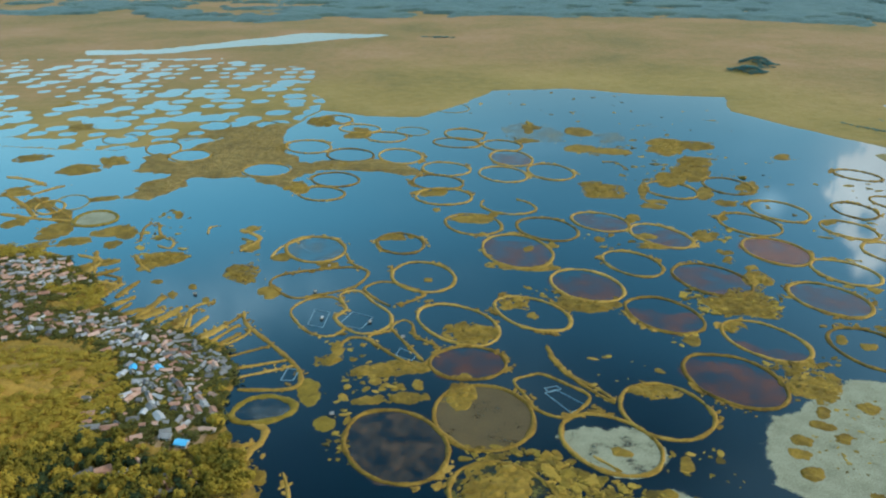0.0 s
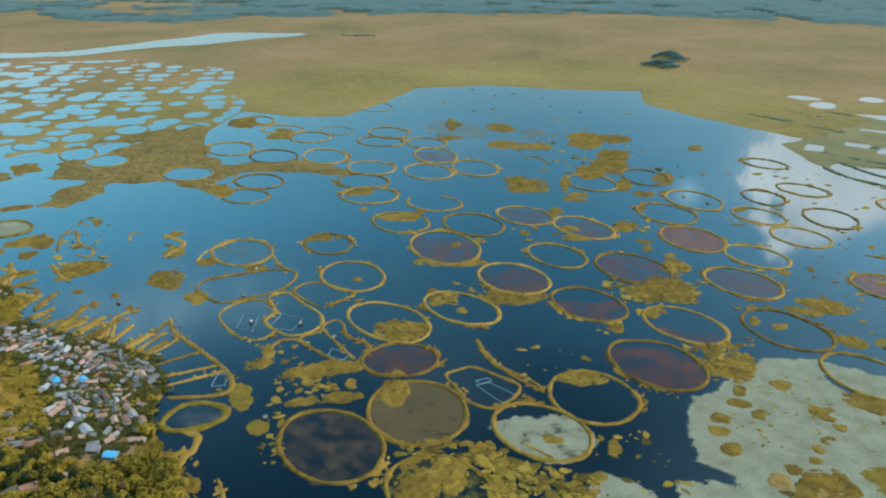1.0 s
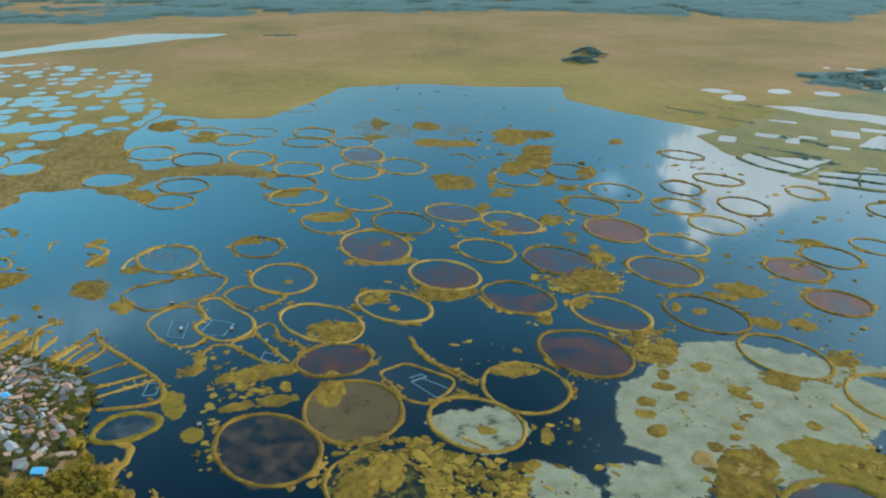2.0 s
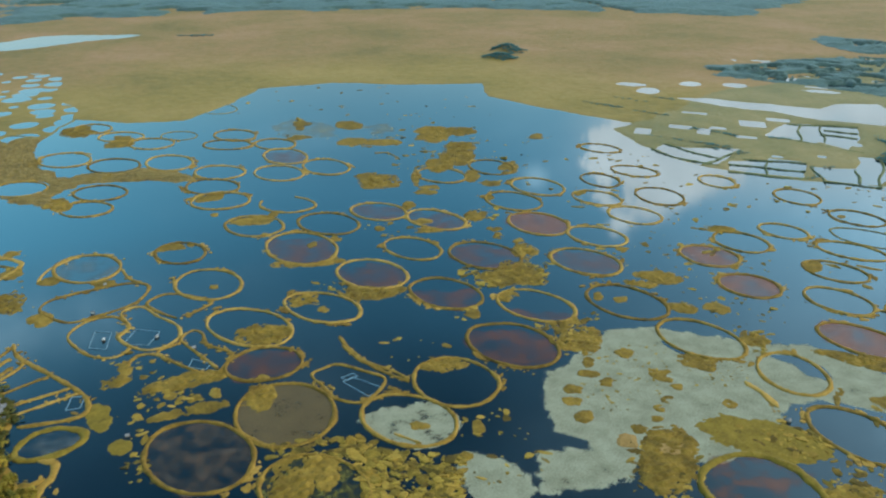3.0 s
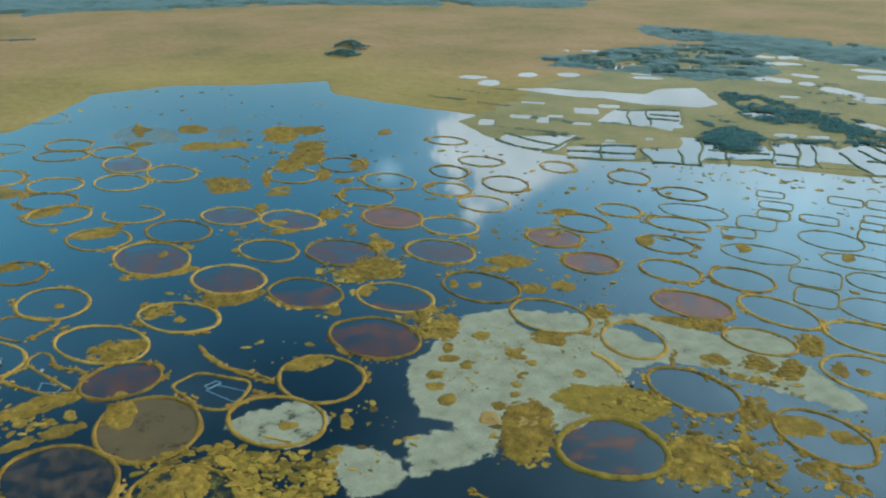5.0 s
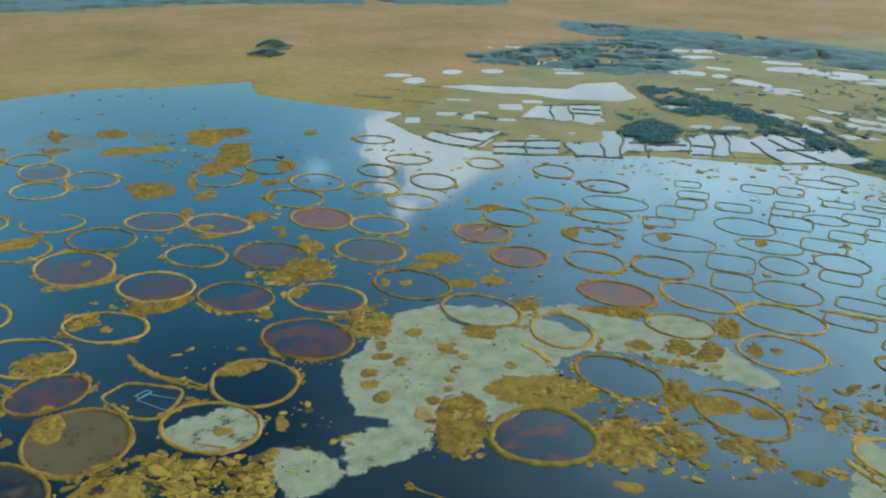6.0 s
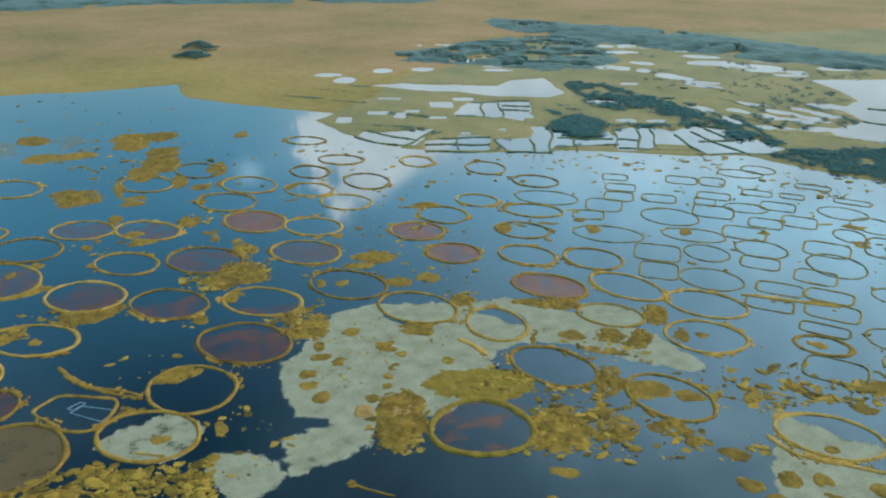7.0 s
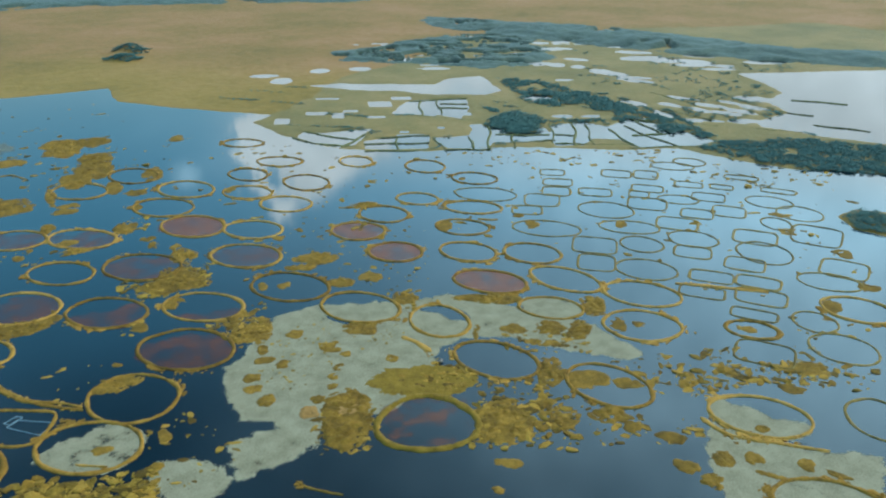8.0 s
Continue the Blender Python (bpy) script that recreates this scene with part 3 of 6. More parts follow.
def make_ground():
    turn = np.radians(np.r_[np.arange(-38, 80, 0.15), np.arange(80, 322, 5.0)])
    far = np.r_[1.0, 80.0, 200.0 * np.exp(np.arange(0, 600) * 0.00555), 6500.0, 9000.0]
    a, r = np.meshgrid(turn, far)
    x, y = r * np.sin(a), r * np.cos(a)
    z = land_height(x, y)
    rows, cols = x.shape
    co = np.stack([x, y, z], -1).reshape(-1, 3)
    i, j = np.meshgrid(np.arange(rows - 1), np.arange(cols), indexing="ij")
    k = (j + 1) % cols
    quads = np.stack([i * cols + j, (i + 1) * cols + j, (i + 1) * cols + k, i * cols + k], -1).reshape(-1, 4)
    deep = (co[quads, 2].max(1) < -2.2) & (np.hypot(co[quads[:, 0], 0], co[quads[:, 0], 1]) < 4000)
    me = bpy.data.meshes.new("ground")
    me.vertices.add(len(co))
    me.vertices.foreach_set("co", co.ravel())
    me.loops.add(quads.size)
    me.loops.foreach_set("vertex_index", quads.ravel()[:].astype(np.int32))
    me.polygons.add(len(quads))
    me.polygons.foreach_set("loop_start", np.arange(0, quads.size, 4, dtype=np.int32))
    mid = co[quads].mean(1)
    town = inside(mid[:, 0], mid[:, 1], VILLAGE_LAND) > -25
    field = inside(mid[:, 0], mid[:, 1], FIELDS) + 40 * wave(mid[:, 0], mid[:, 1], 120, 2) > 0
    spit = inside(mid[:, 0], mid[:, 1], SPIT) > -40
    lanes = np.maximum(inside(mid[:, 0], mid[:, 1], YARD) / 9, inside(mid[:, 0], mid[:, 1], TOWN) / 14 - 0.9)
    bare = (np.clip(lanes, -3, 1) + 1.5 * wave(mid[:, 0], mid[:, 1], 13, 19, 3) > 0.35) & town
    me.polygons.foreach_set("material_index", np.where(bare, 4, np.where(spit, 2, np.where(field, 3, town))).astype(np.int32))
    me.polygons.foreach_set("use_smooth", np.ones(len(quads), bool))
    me.attributes.new("inland", "FLOAT", "POINT").data.foreach_set("value", inside(co[:, 0], co[:, 1], NORTH_LAND).astype(np.float32))
    me.materials.append(MARSH)
    me.materials.append(HILL)
    me.materials.append(SPIT_TURF)
    me.materials.append(FIELD)
    me.materials.append(EARTH)
    me.update(calc_edges=True)
    me.validate()
    return tagged(new("ground", me), "ochre marsh grass and scrub land around the lake", "ground", kind="structure")


make_ground()
bm = bmesh.new()
bmesh.ops.create_circle(bm, cap_ends=True, radius=6400, segments=96)
me = bpy.data.meshes.new("water")
bm.to_mesh(me)
bm.free()
me.materials.append(WATER_MAT)
tagged(new("water", me), "calm blue lake water mirroring sky and clouds", "water", kind="structure")


# ---- ponds ringed by floating turf ----
def film(name, where, size, depth_of, material, parent=None, height=0.03, cell=1.6):
    """A flat film on the water about a centre; depth_of(x, y): metres inside its outline."""
    cx, cy = where
    sx, sy = size
    xs, ys = np.arange(-sx, sx + cell, cell), np.arange(-sy, sy + cell, cell)
    gx, gy = np.meshgrid(xs, ys)
    d = depth_of(gx, gy)
    rows, cols = gx.shape
    keep = np.minimum.reduce([d[:-1, :-1], d[1:, :-1], d[:-1, 1:], d[1:, 1:]]) > -7
    number = -np.ones(gx.shape, int)
    i, j = np.nonzero(keep)
    for a, b in ((0, 0), (1, 0), (0, 1), (1, 1)):
        number[i + a, j + b] = 0
    used = number == 0
    number[used] = np.arange(used.sum())
    verts = np.stack([gx[used], gy[used], np.full(used.sum(), height)], -1)
    faces = np.stack([number[i, j], number[i, j + 1], number[i + 1, j + 1], number[i + 1, j]], -1)
    ob = mesh_object(name, verts, faces.tolist(), material, parent)
    ob.data.attributes.new("edge", "FLOAT", "POINT").data.foreach_set("value", d[used].astype(np.float32))
    if parent is None:
        ob.location = (cx, cy, 0)
    return ob


def ribbon(points, closed, width, tall, seed):
    """Verts and faces of a low, lumpy turf bank along points of the plan."""
    p = np.array(points, float)
    nxt, prv = np.roll(p, -1, 0), np.roll(p, 1, 0)
    if not closed:
        nxt[-1], prv[0] = p[-1], p[0]
    along = nxt - prv
    along /= np.hypot(along[:, 0], along[:, 1])[:, None] + 1e-9
    side = np.stack([along[:, 1], -along[:, 0]], -1)
    w = width * (1 + 0.38 * wave(p[:, 0], p[:, 1], 16, seed, 2) + 0.6 * wave(p[:, 0], p[:, 1], 5.0, seed + 2, 2) + 1.6 * np.clip(wave(p[:, 0], p[:, 1], 22, seed + 7, 2) - 0.3, 0, 1))
    w = np.maximum(w, 0.35 * width)
    if not closed:
        n = len(p)
        w *= np.clip(np.minimum(np.arange(n), n - 1 - np.arange(n)) / 3 + 0.3, 0, 1)
    profile = ((-0.5, -0.25), (-0.42, 0.45), (-0.2, 0.85), (0.05, 1.0), (0.26, 0.8), (0.44, 0.4), (0.5, -0.25))
    k = len(profile)
    o, h = np.array(profile).T
    flat = p[:, None] + side[:, None] * (w[:, None] * o)[..., None]
    z = np.where(h > 0, h * tall * (1 + 0.8 * wave(flat[..., 0], flat[..., 1], 2.8, seed + 5, 2)), -0.25)
    verts = np.concatenate([flat, z[..., None]], -1).reshape(-1, 3).tolist()
    n = len(p)
    faces = []
    for i in range(n if closed else n - 1):
        a, b = i * k, (i + 1) % n * k
        faces += [(a + m, a + m + 1, b + m + 1, b + m) for m in range(k - 1)]
    return verts, faces


RING_LABELS = {
    "": "round fish pond ringed by a floating ochre turf bank",
    "red": "round fish pond with rusty red algae inside a turf bank",
    "reddim": "round fish pond with faint red algae inside a turf bank",
    "redlow": "round fish pond with red algae along one side of its bank",
    "redfull": "round fish pond covered by salmon red algae",
    "palemost": "round fish pond mostly covered by pale green duckweed",
    "redpatch": "round fish pond with a thick green bank and red weed patches",
    "pale": "round fish pond filled with pale green duckweed",
    "patchy": "round fish pond with pale green duckweed parted by dark water",
    "palehalf": "round fish pond half covered by pale green duckweed",
    "brown": "round fish pond filled with brown silty water",
    "murk": "round fish pond with dark mottled weed in its water",
    "grey": "fish pond with milky grey water inside a turf bank",
    "dark": "round fish pond choked with olive water weed",
}
def slab(x, y, across, along, yaw, tall, rng):
    """Verts and faces of one torn piece of turf: an angular outline, a steep edge and an uneven top."""
    n = rng.randint(5, 9)
    c, s = math.cos(yaw), math.sin(yaw)
    lean_x, lean_y = rng.gauss(0, 0.10), rng.gauss(0, 0.10)
    turn = rng.uniform(0, 6.28)
    reach = [rng.uniform(0.72, 1.12) for _ in range(n)]
    verts = []
    for f, h in ((1.06, -0.3), (1.0, 0.55), (0.86, 0.92), (0.45, 1.0)):
        for i in range(n):
            a = turn + 6.2832 * i / n
            r = reach[i] * f * rng.uniform(0.93, 1.05)
            lx, ly = math.cos(a) * r * across, math.sin(a) * r * along
            z = -0.3 if h < 0 else tall * h * rng.uniform(0.75, 1.2) + lean_x * lx + lean_y * ly
            verts.append((x + lx * c - ly * s, y + lx * s + ly * c, max(z, -0.3)))
    verts.append((x, y, tall * rng.uniform(0.7, 1.25)))
    faces = [(m * n + i, m * n + (i + 1) % n, (m + 1) * n + (i + 1) % n, (m + 1) * n + i) for m in range(3) for i in range(n)]
    faces += [(3 * n + i, 3 * n + (i + 1) % n, 4 * n) for i in range(n)]
    return verts, faces


ring_count = 0
POND_SPOTS = []


def pond_ring(x, y, across, along, yaw, fill="", style="", gap=None):
    global ring_count
    ring_count += 1
    seed = ring_count * 3 % 97
    width = {"thin": 2.2, "wide": 5.4, "square": 2.3}.get(style, 3.3)
    tall = {"thin": 0.75, "wide": 1.4, "square": 0.75}.get(style, 1.2)
    across, along = across - 0.45 * width, along - 0.45 * width
    n = max(72, int(2 * math.pi * across / 1.7))
    a = np.linspace(0, 2 * math.pi, n, endpoint=False)
    if gap:
        a = np.linspace(radians(gap[1]), radians(gap[0] + 360), n)
    if style == "square":
        power = 0.42
        px = np.sign(np.cos(a)) * np.abs(np.cos(a)) ** power * across
        py = np.sign(np.sin(a)) * np.abs(np.sin(a)) ** power * along
    else:
        px, py = np.cos(a) * across, np.sin(a) * along
    if style == "wide":
        px = px * (1 - 0.2 * py / along)
    k = 1 + 0.062 * wave(np.cos(a) * 20 + x, np.sin(a) * 20 + y, 17, seed, 2) + 0.010 * wave(np.cos(a) * across + x, np.sin(a) * along + y, 6, seed + 1, 2)
    verts, faces = ribbon(np.stack([px * k, py * k], -1), gap is None, width, tall, seed)
    ob = mesh_object("fish_pond", verts, faces, MEADOW if style == "wide" else REEDS if style in ("thin", "square") else BANK)
    ob.matrix_world = pose(x, y, 0, 0, 0, yaw)
    POND_SPOTS.append((x, y, across - 2.5, along - 2.5, radians(yaw)))
    label = "square-cornered fish pond framed by a narrow turf bank" if style == "square" else RING_LABELS[fill]
    if style == "thin":
        label = "round fish pond with a thin low turf bank"
    if gap:
        label = "broken round turf bank open on one side"
    tagged(ob, label, "fish pond", "ringed fish ponds on the lake")
    if not style and not gap and across > 18:
        rng = random.Random(ring_count * 7 + 1)
        bits, bit_faces = [], []
        for _ in range(rng.randint(1, 4)):
            middle, spread = rng.uniform(0, 6.28), rng.uniform(0.08, 0.3)
            for _ in range(rng.randint(6, 20)):
                turn = rng.gauss(middle, spread)
                reach = 1.03 + 0.09 * abs(rng.gauss(0, 1))
                size = 0.8 + 2.6 * rng.random() ** 2
                vs, fs = slab(math.cos(turn) * across * reach, math.sin(turn) * along * reach, size * rng.uniform(1, 1.8), size * 0.8, turn + 1.57 + rng.gauss(0, 0.6), rng.uniform(0.25, 0.6), rng)
                bit_faces += [tuple(k + len(bits) for k in f) for f in fs]
                bits += vs
        tagged(mesh_object("loose_turf", bits, bit_faces, BANK, ob, smooth=False), kind="stuff")
    if fill:
        kind = {"reddim": "red", "redlow": "red", "palehalf": "pale", "palemost": "pale"}.get(fill, fill)

        drift = radians(yaw) + math.atan2(x, y)

        def depth(gx, gy):
            d = (1 - np.hypot(gx / across, gy / along)) * min(across, along) - (0 if kind != "pale" else 1.5)
            # what floats gathers towards one bank
            gx, gy = gx * math.cos(drift) - gy * math.sin(drift), gx * math.sin(drift) + gy * math.cos(drift)
            if fill in ("red", "reddim"):
                slant = 0.5 * wave(np.full(1, x), np.full(1, y), 50, 2)[0]
                lean = {"red": 0.45, "reddim": 0.0}[fill]
                d = np.minimum(d, (lean * along - gy + slant * gx) * 0.5 + 6 * wave(gx, gy, 17, seed))
            if fill == "patchy":
                d = np.minimum(d, (0.42 * along - gy + 0.35 * gx) * 0.8 + 5 * wave(gx, gy, 14, seed))
            if fill == "palemost":
                d = np.minimum(d, (0.30 * along - gy - 0.6 * gx) * 0.8 + 4 * wave(gx, gy, 14, seed))
            if fill in ("palehalf", "redlow"):
                d = np.minimum(d + 2, -(gy + (-0.12 if fill == "palehalf" else 0.35) * along) * 0.9 + 2 * wave(gx, gy, 20, seed))
            return d + 2

        name = {"red": "red_algae", "redfull": "red_algae", "redpatch": "red_algae", "pale": "duckweed", "patchy": "duckweed", "brown": "silty_water", "murk": "weed", "grey": "milky_water", "dark": "weed"}[kind]
        film(name, (0, 0), (across, along), depth, FILMS[kind], ob, 0.02 + 0.005 * (ring_count % 6))
    return ob


def smooth_line(points, closed, step=1.8):
    """Points every step metres on a smooth curve through the given ones."""
    p = [np.array(q, float) for q in points]
    n = len(p)
    out = []
    for i in range(n if closed else n - 1):
        a, b = p[i], p[(i + 1) % n]
        z = p[i - 1] if closed or i else a
        c = p[(i + 2) % n] if closed or i + 2 < n else b
        m = max(2, int(np.hypot(*(b - a)) / step))
        for t in np.arange(m) / m:
            out.append(0.5 * (2 * a + (b - z) * t + (2 * z - 5 * a + 4 * b - c) * t * t + (3 * a - z - 3 * b + c) * t ** 3))
    if not closed:
        out.append(p[-1])
    return np.array(out)


def bank(points, closed=False, width=3.0, tall=0.9, label="narrow winding turf bank afloat on the lake"):
    global ring_count
    ring_count += 1
    line = smooth_line(points, closed)
    c = line.mean(0)
    verts, faces = ribbon(line - c, closed, width, tall * 1.1, ring_count % 89)
    ob = mesh_object("turf_bank", verts, faces, BANK)
    ob.location = (c[0], c[1], 0)
    rng = random.Random(ring_count * 5 + 2)
    bits, bit_faces = [], []
    for _ in range(max(1, len(line) // 14)):
        middle = rng.randrange(len(line))
        for _ in range(rng.randint(3, 8)):
            x, y = line[min(len(line) - 1, max(0, middle + int(rng.gauss(0, 3))))] - c
            size = 0.7 + 1.6 * rng.random() ** 2
            vs, fs = slab(x + rng.gauss(0, width * 0.8), y + rng.gauss(0, width * 0.8), size * rng.uniform(1, 1.8), size * 0.8, rng.uniform(0, 3), rng.uniform(0.25, 0.6), rng)
            bit_faces += [tuple(k + len(bits) for k in f) for f in fs]
            bits += vs
    tagged(mesh_object("loose_turf", bits, bit_faces, BANK, ob, smooth=False), kind="stuff")
    return tagged(ob, "irregular fish pond closed in by a turf bank" if closed else label, "turf bank", "turf banks on the lake")


def bund(x0, y0, x1, y1):
    """A low overgrown dam between flooded plots, slightly crooked."""
    global ring_count
    ring_count += 1
    f = np.linspace(0, 1, 9)
    dx, dy = x1 - x0, y1 - y0
    sway = 0.035 * np.sin(f * math.pi) * np.sin(f * 5 + ring_count)
    line = smooth_line([(x0 + dx * k - dy * w, y0 + dy * k + dx * w) for k, w in zip(f.tolist(), sway.tolist())], False, 3.0)
    c = line.mean(0)
    verts, faces = ribbon(line - c, False, 3.6, 1.5, ring_count % 89)
    ob = mesh_object("bund", verts, faces, RUSHES)
    ob.location = (c[0], c[1], 0)
    return tagged(ob, "low bund of dark rushes between flooded plots", "bund", "bunds between flooded plots")


# ---- floating mats of turf ----
def chunks(x, y, size, seed, least=0.28):
    """Heights of torn turf: rounded pieces of uneven height, with gaps between them."""
    u = x * 0.86 + y * 0.5 + 1.3 * wave(x, y, 7, seed, 2)
    v = (y * 0.86 - x * 0.5) * 1.5 + 1.3 * wave(y, x, 7, seed + 1, 2)
    i, j = np.floor(u / size), np.floor(v / size)
    best = np.full(np.shape(x), -0.6)
    for di in (-1, 0, 1):
        for dj in (-1, 0, 1):
            a, b = i + di, j + dj
            pu = (a + 0.2 + 0.6 * hashed(a, b, seed)) * size
            pv = (b + 0.2 + 0.6 * hashed(a, b, seed + 1)) * size
            r = size * (least + 0.40 * hashed(a, b, seed + 2))
            tall = 0.4 + 1.5 * hashed(a, b, seed + 3) ** 1.6
            d = np.hypot(u - pu, v - pv) / r
            best = np.maximum(best, tall * (1 - d ** 4))
    return best


def turf_field(height_of, x0, y0, x1, y1, cell):
    """Verts and faces of turf whose height over the plan is given: what lies under water is left out."""
    gx, gy = np.meshgrid(np.arange(x0, x1 + cell, cell), np.arange(y0, y1 + cell, cell))
    gx = gx + cell * 0.35 * (hashed(gx, gy, 1) - 0.5)
    gy = gy + cell * 0.35 * (hashed(gx, gy, 2) - 0.5)
    z = np.maximum(height_of(gx, gy), -0.4)
    top = np.maximum.reduce([z[:-1, :-1], z[1:, :-1], z[:-1, 1:], z[1:, 1:]])
    i, j = np.nonzero(top > -0.05)
    number = np.full(gx.shape, -1)
    for a, b in ((0, 0), (1, 0), (0, 1), (1, 1)):
        number[i + a, j + b] = 0
    used = number == 0
    number[used] = np.arange(used.sum())
    verts = np.stack([gx[used], gy[used], z[used]], -1).tolist()
    faces = np.stack([number[i, j], number[i, j + 1], number[i + 1, j + 1], number[i + 1, j]], -1).tolist()
    return verts, faces


mat_count = 0
MAT_LABELS = {"": "small floating mat of ochre turf", "rough": "lumpy floating mat of ochre reeds and turf",
              "smooth": "flat floating meadow of yellow-green turf", "red": "floating mat of withered reddish turf"}


def off_ponds(gx, gy, x, y, more=0.0):
    """Where the plan lies outside all ponds."""
    clear = np.ones(gx.shape, bool)
    for px, py, pa, pb, turn in POND_SPOTS:
        if math.hypot(px - x, py - y) < pb + 160:
            u = (gx - px) * math.cos(turn) + (gy - py) * math.sin(turn)
            v = (gy - py) * math.cos(turn) - (gx - px) * math.sin(turn)
            clear &= np.hypot(u / (pa + more), v / (pb + more)) > 1
    return clear


def mat(x, y, across, along, yaw, kind="", outside=False, within=False):
    """outside: the mat borders the ponds near it and leaves their water free; within: it stays inside its pond."""
    global mat_count
    mat_count += 1
    seed = mat_count % 61 + 1
    tall = {"rough": 1.5, "smooth": 0.7, "red": 0.9}.get(kind, 1.0)
    fray = {"rough": 1.25, "smooth": 0.6, "red": 0.9}.get(kind, 1.1)
    size = math.sqrt(across * along)

    c, s = math.cos(radians(yaw)), math.sin(radians(yaw))

    def height(gx, gy):
        r = np.hypot(gx / across, gy / along)
        body = 0.5 - 0.62 * r ** 3 + 0.75 * fray * wave(gx + seed * 37, gy, max(5.0, size * 0.85), seed, 4)
        if kind == "rough":
            h = np.minimum(chunks(gx + seed * 13, gy, 5.6, seed, 0.36), 2.6 * body + 0.25) + 0.18 * wave(gx, gy, 1.8, seed + 4, 2)
            h = np.maximum(h, np.minimum(body * 1.5 - 0.42, 0.3) + 0.35 * wave(gx, gy, 3.4, seed + 6, 2))
        else:
            h = tall * np.minimum(body * 1.8, 0.45) + (0.55 * fray + 0.1) * tall * 0.8 * wave(gx - seed * 11, gy, 3.6, seed + 4, 3)
        h = np.where(r > 1.4, -1, h)
        if outside:
            h = np.where(off_ponds(gx * c - gy * s + x, gx * s + gy * c + y, x, y), h, -1)
        if within:
            h = np.where(off_ponds(gx * c - gy * s + x, gx * s + gy * c + y, x, y, 2.6), -1, h)
        return h

    cell = 0.75 if size < 12 else 0.95 if size < 25 else 1.3
    verts, faces = turf_field(height, -across * 1.4, -along * 1.4, across * 1.4, along * 1.4, cell)
    ob = mesh_object("floating_mat", verts, faces, {"smooth": MEADOW, "red": RUSTY}.get(kind, TURF))
    ob.matrix_world = pose(x, y, 0, 0, 0, yaw)
    return tagged(ob, MAT_LABELS[kind], "turf mat", "floating turf mats")


def cluster(corners, count, size, clumped=0.35):
    """Torn pieces of turf adrift together. clumped: how far they gather in heaps with free water between."""
    rng = random.Random(len(corners) * 7 + count * 13 + int(corners[0][0]))
    (ax, ay), (bx, by), (cx, cy), (dx, dy) = corners
    ox, oy = (ax + bx + cx + dx) / 4, (ay + by + cy + dy) / 4
    reach = math.sqrt(math.hypot(bx - ax, by - ay) * math.hypot(dx - ax, dy - ay))
    u, v = [np.array([rng.random() for _ in range(count * 9)]) for _ in range(2)]
    x = ax * (1 - u) * (1 - v) + bx * u * (1 - v) + cx * u * v + dx * (1 - u) * v
    y = ay * (1 - u) * (1 - v) + by * u * (1 - v) + cy * u * v + dy * (1 - u) * v
    x, y = x + 0.16 * reach * wave(x, y, 30, 5, 2), y + 0.16 * reach * wave(x, y, 30, 9, 2)
    edge = np.minimum(np.minimum(u, 1 - u), np.minimum(v, 1 - v))
    heap = wave(x, y, max(9.0, reach * 0.3), count % 50, 3) + np.clip(edge / 0.25, 0, 1) * 0.5 - 0.5
    ok = off_ponds(x, y, ox, oy, -0.5) & (heap > clumped - 0.75)
    drift = tagged(new("turf_drift"), "dense drift of torn ochre turf on dark water" if clumped < 0 else "loose pieces of ochre turf adrift on the water", "turf drift", "drifts of torn turf")
    drift.location = (ox, oy, 0)
    near, singly = math.hypot(ox, oy) < 560, 0
    verts, faces = [], []
    for px, py in list(zip(x[ok].tolist(), y[ok].tolist()))[:count]:
        s = size * (0.35 + 1.5 * rng.random() ** 2.4)
        tall = rng.uniform(0.3, 0.9) * min(1.0, 0.3 + 0.2 * s) * (0.9 if clumped < 0 else 0.45)
        vs, fs = slab(px - ox, py - oy, s * rng.uniform(0.85, 1.7), s * rng.uniform(0.5, 0.95), rng.gauss(-0.35, 0.9), tall, rng)
        if near and s > 2.0 and singly < 120:
            singly += 1
            mesh_object("turf_piece", vs, fs, SODS[singly % 3], drift, smooth=False)
            continue
        faces += [tuple(k + len(verts) for k in f) for f in fs]
        verts += vs
    tagged(mesh_object("loose_turf", verts, faces, TORN, drift, smooth=False), kind="stuff")
    return drift


# ponds: centre, half-widths, turn
pond_ring(-385, 835, 25, 28, 25, fill="pale", style="wide")
pond_ring(-356, 1095, 28.4, 34.5, 34)
pond_ring(-233, 1021, 30.7, 36.3, 50)
pond_ring(-407, 1136, 26.0, 43.0, 20)
pond_ring(-196, 1142, 32.7, 40.9, 31)
pond_ring(-130, 1094, 31.7, 38.7, 39)
pond_ring(-59, 1087, 30.8, 42.2, 20)
pond_ring(-137, 978, 29.2, 35.3, 48)
pond_ring(-147, 920, 26.1, 31.5, 54)
pond_ring(-86, 1198, 29.9, 36.3, 46)
pond_ring(-131, 1252, 28.4, 36.0, 63)
pond_ring(-177, 1317, 26.9, 34.5, 28)
pond_ring(5, 1023, 30.0, 36.8, 49)
pond_ring(-7, 964, 29.4, 36.4, 45)
pond_ring(1, 907, 31.9, 35.4, 58)
pond_ring(33, 811, 29.3, 36.4, 34)
pond_ring(75, 871, 27.5, 35.3, 51, gap=(10, 92))
pond_ring(78, 997, 30.3, 38.3, 29)
pond_ring(141, 1008, 29.6, 40.0, 19)
pond_ring(95, 1075, 29.5, 43.2, 13, fill="red")
pond_ring(34, 1212, 30.6, 38.2, 31)
pond_ring(87, 1143, 27.3, 34.4, 32)
pond_ring(20, 1160, 28.3, 37.5, 64)
pond_ring(-43, 756, 24.5, 30.8, 23)
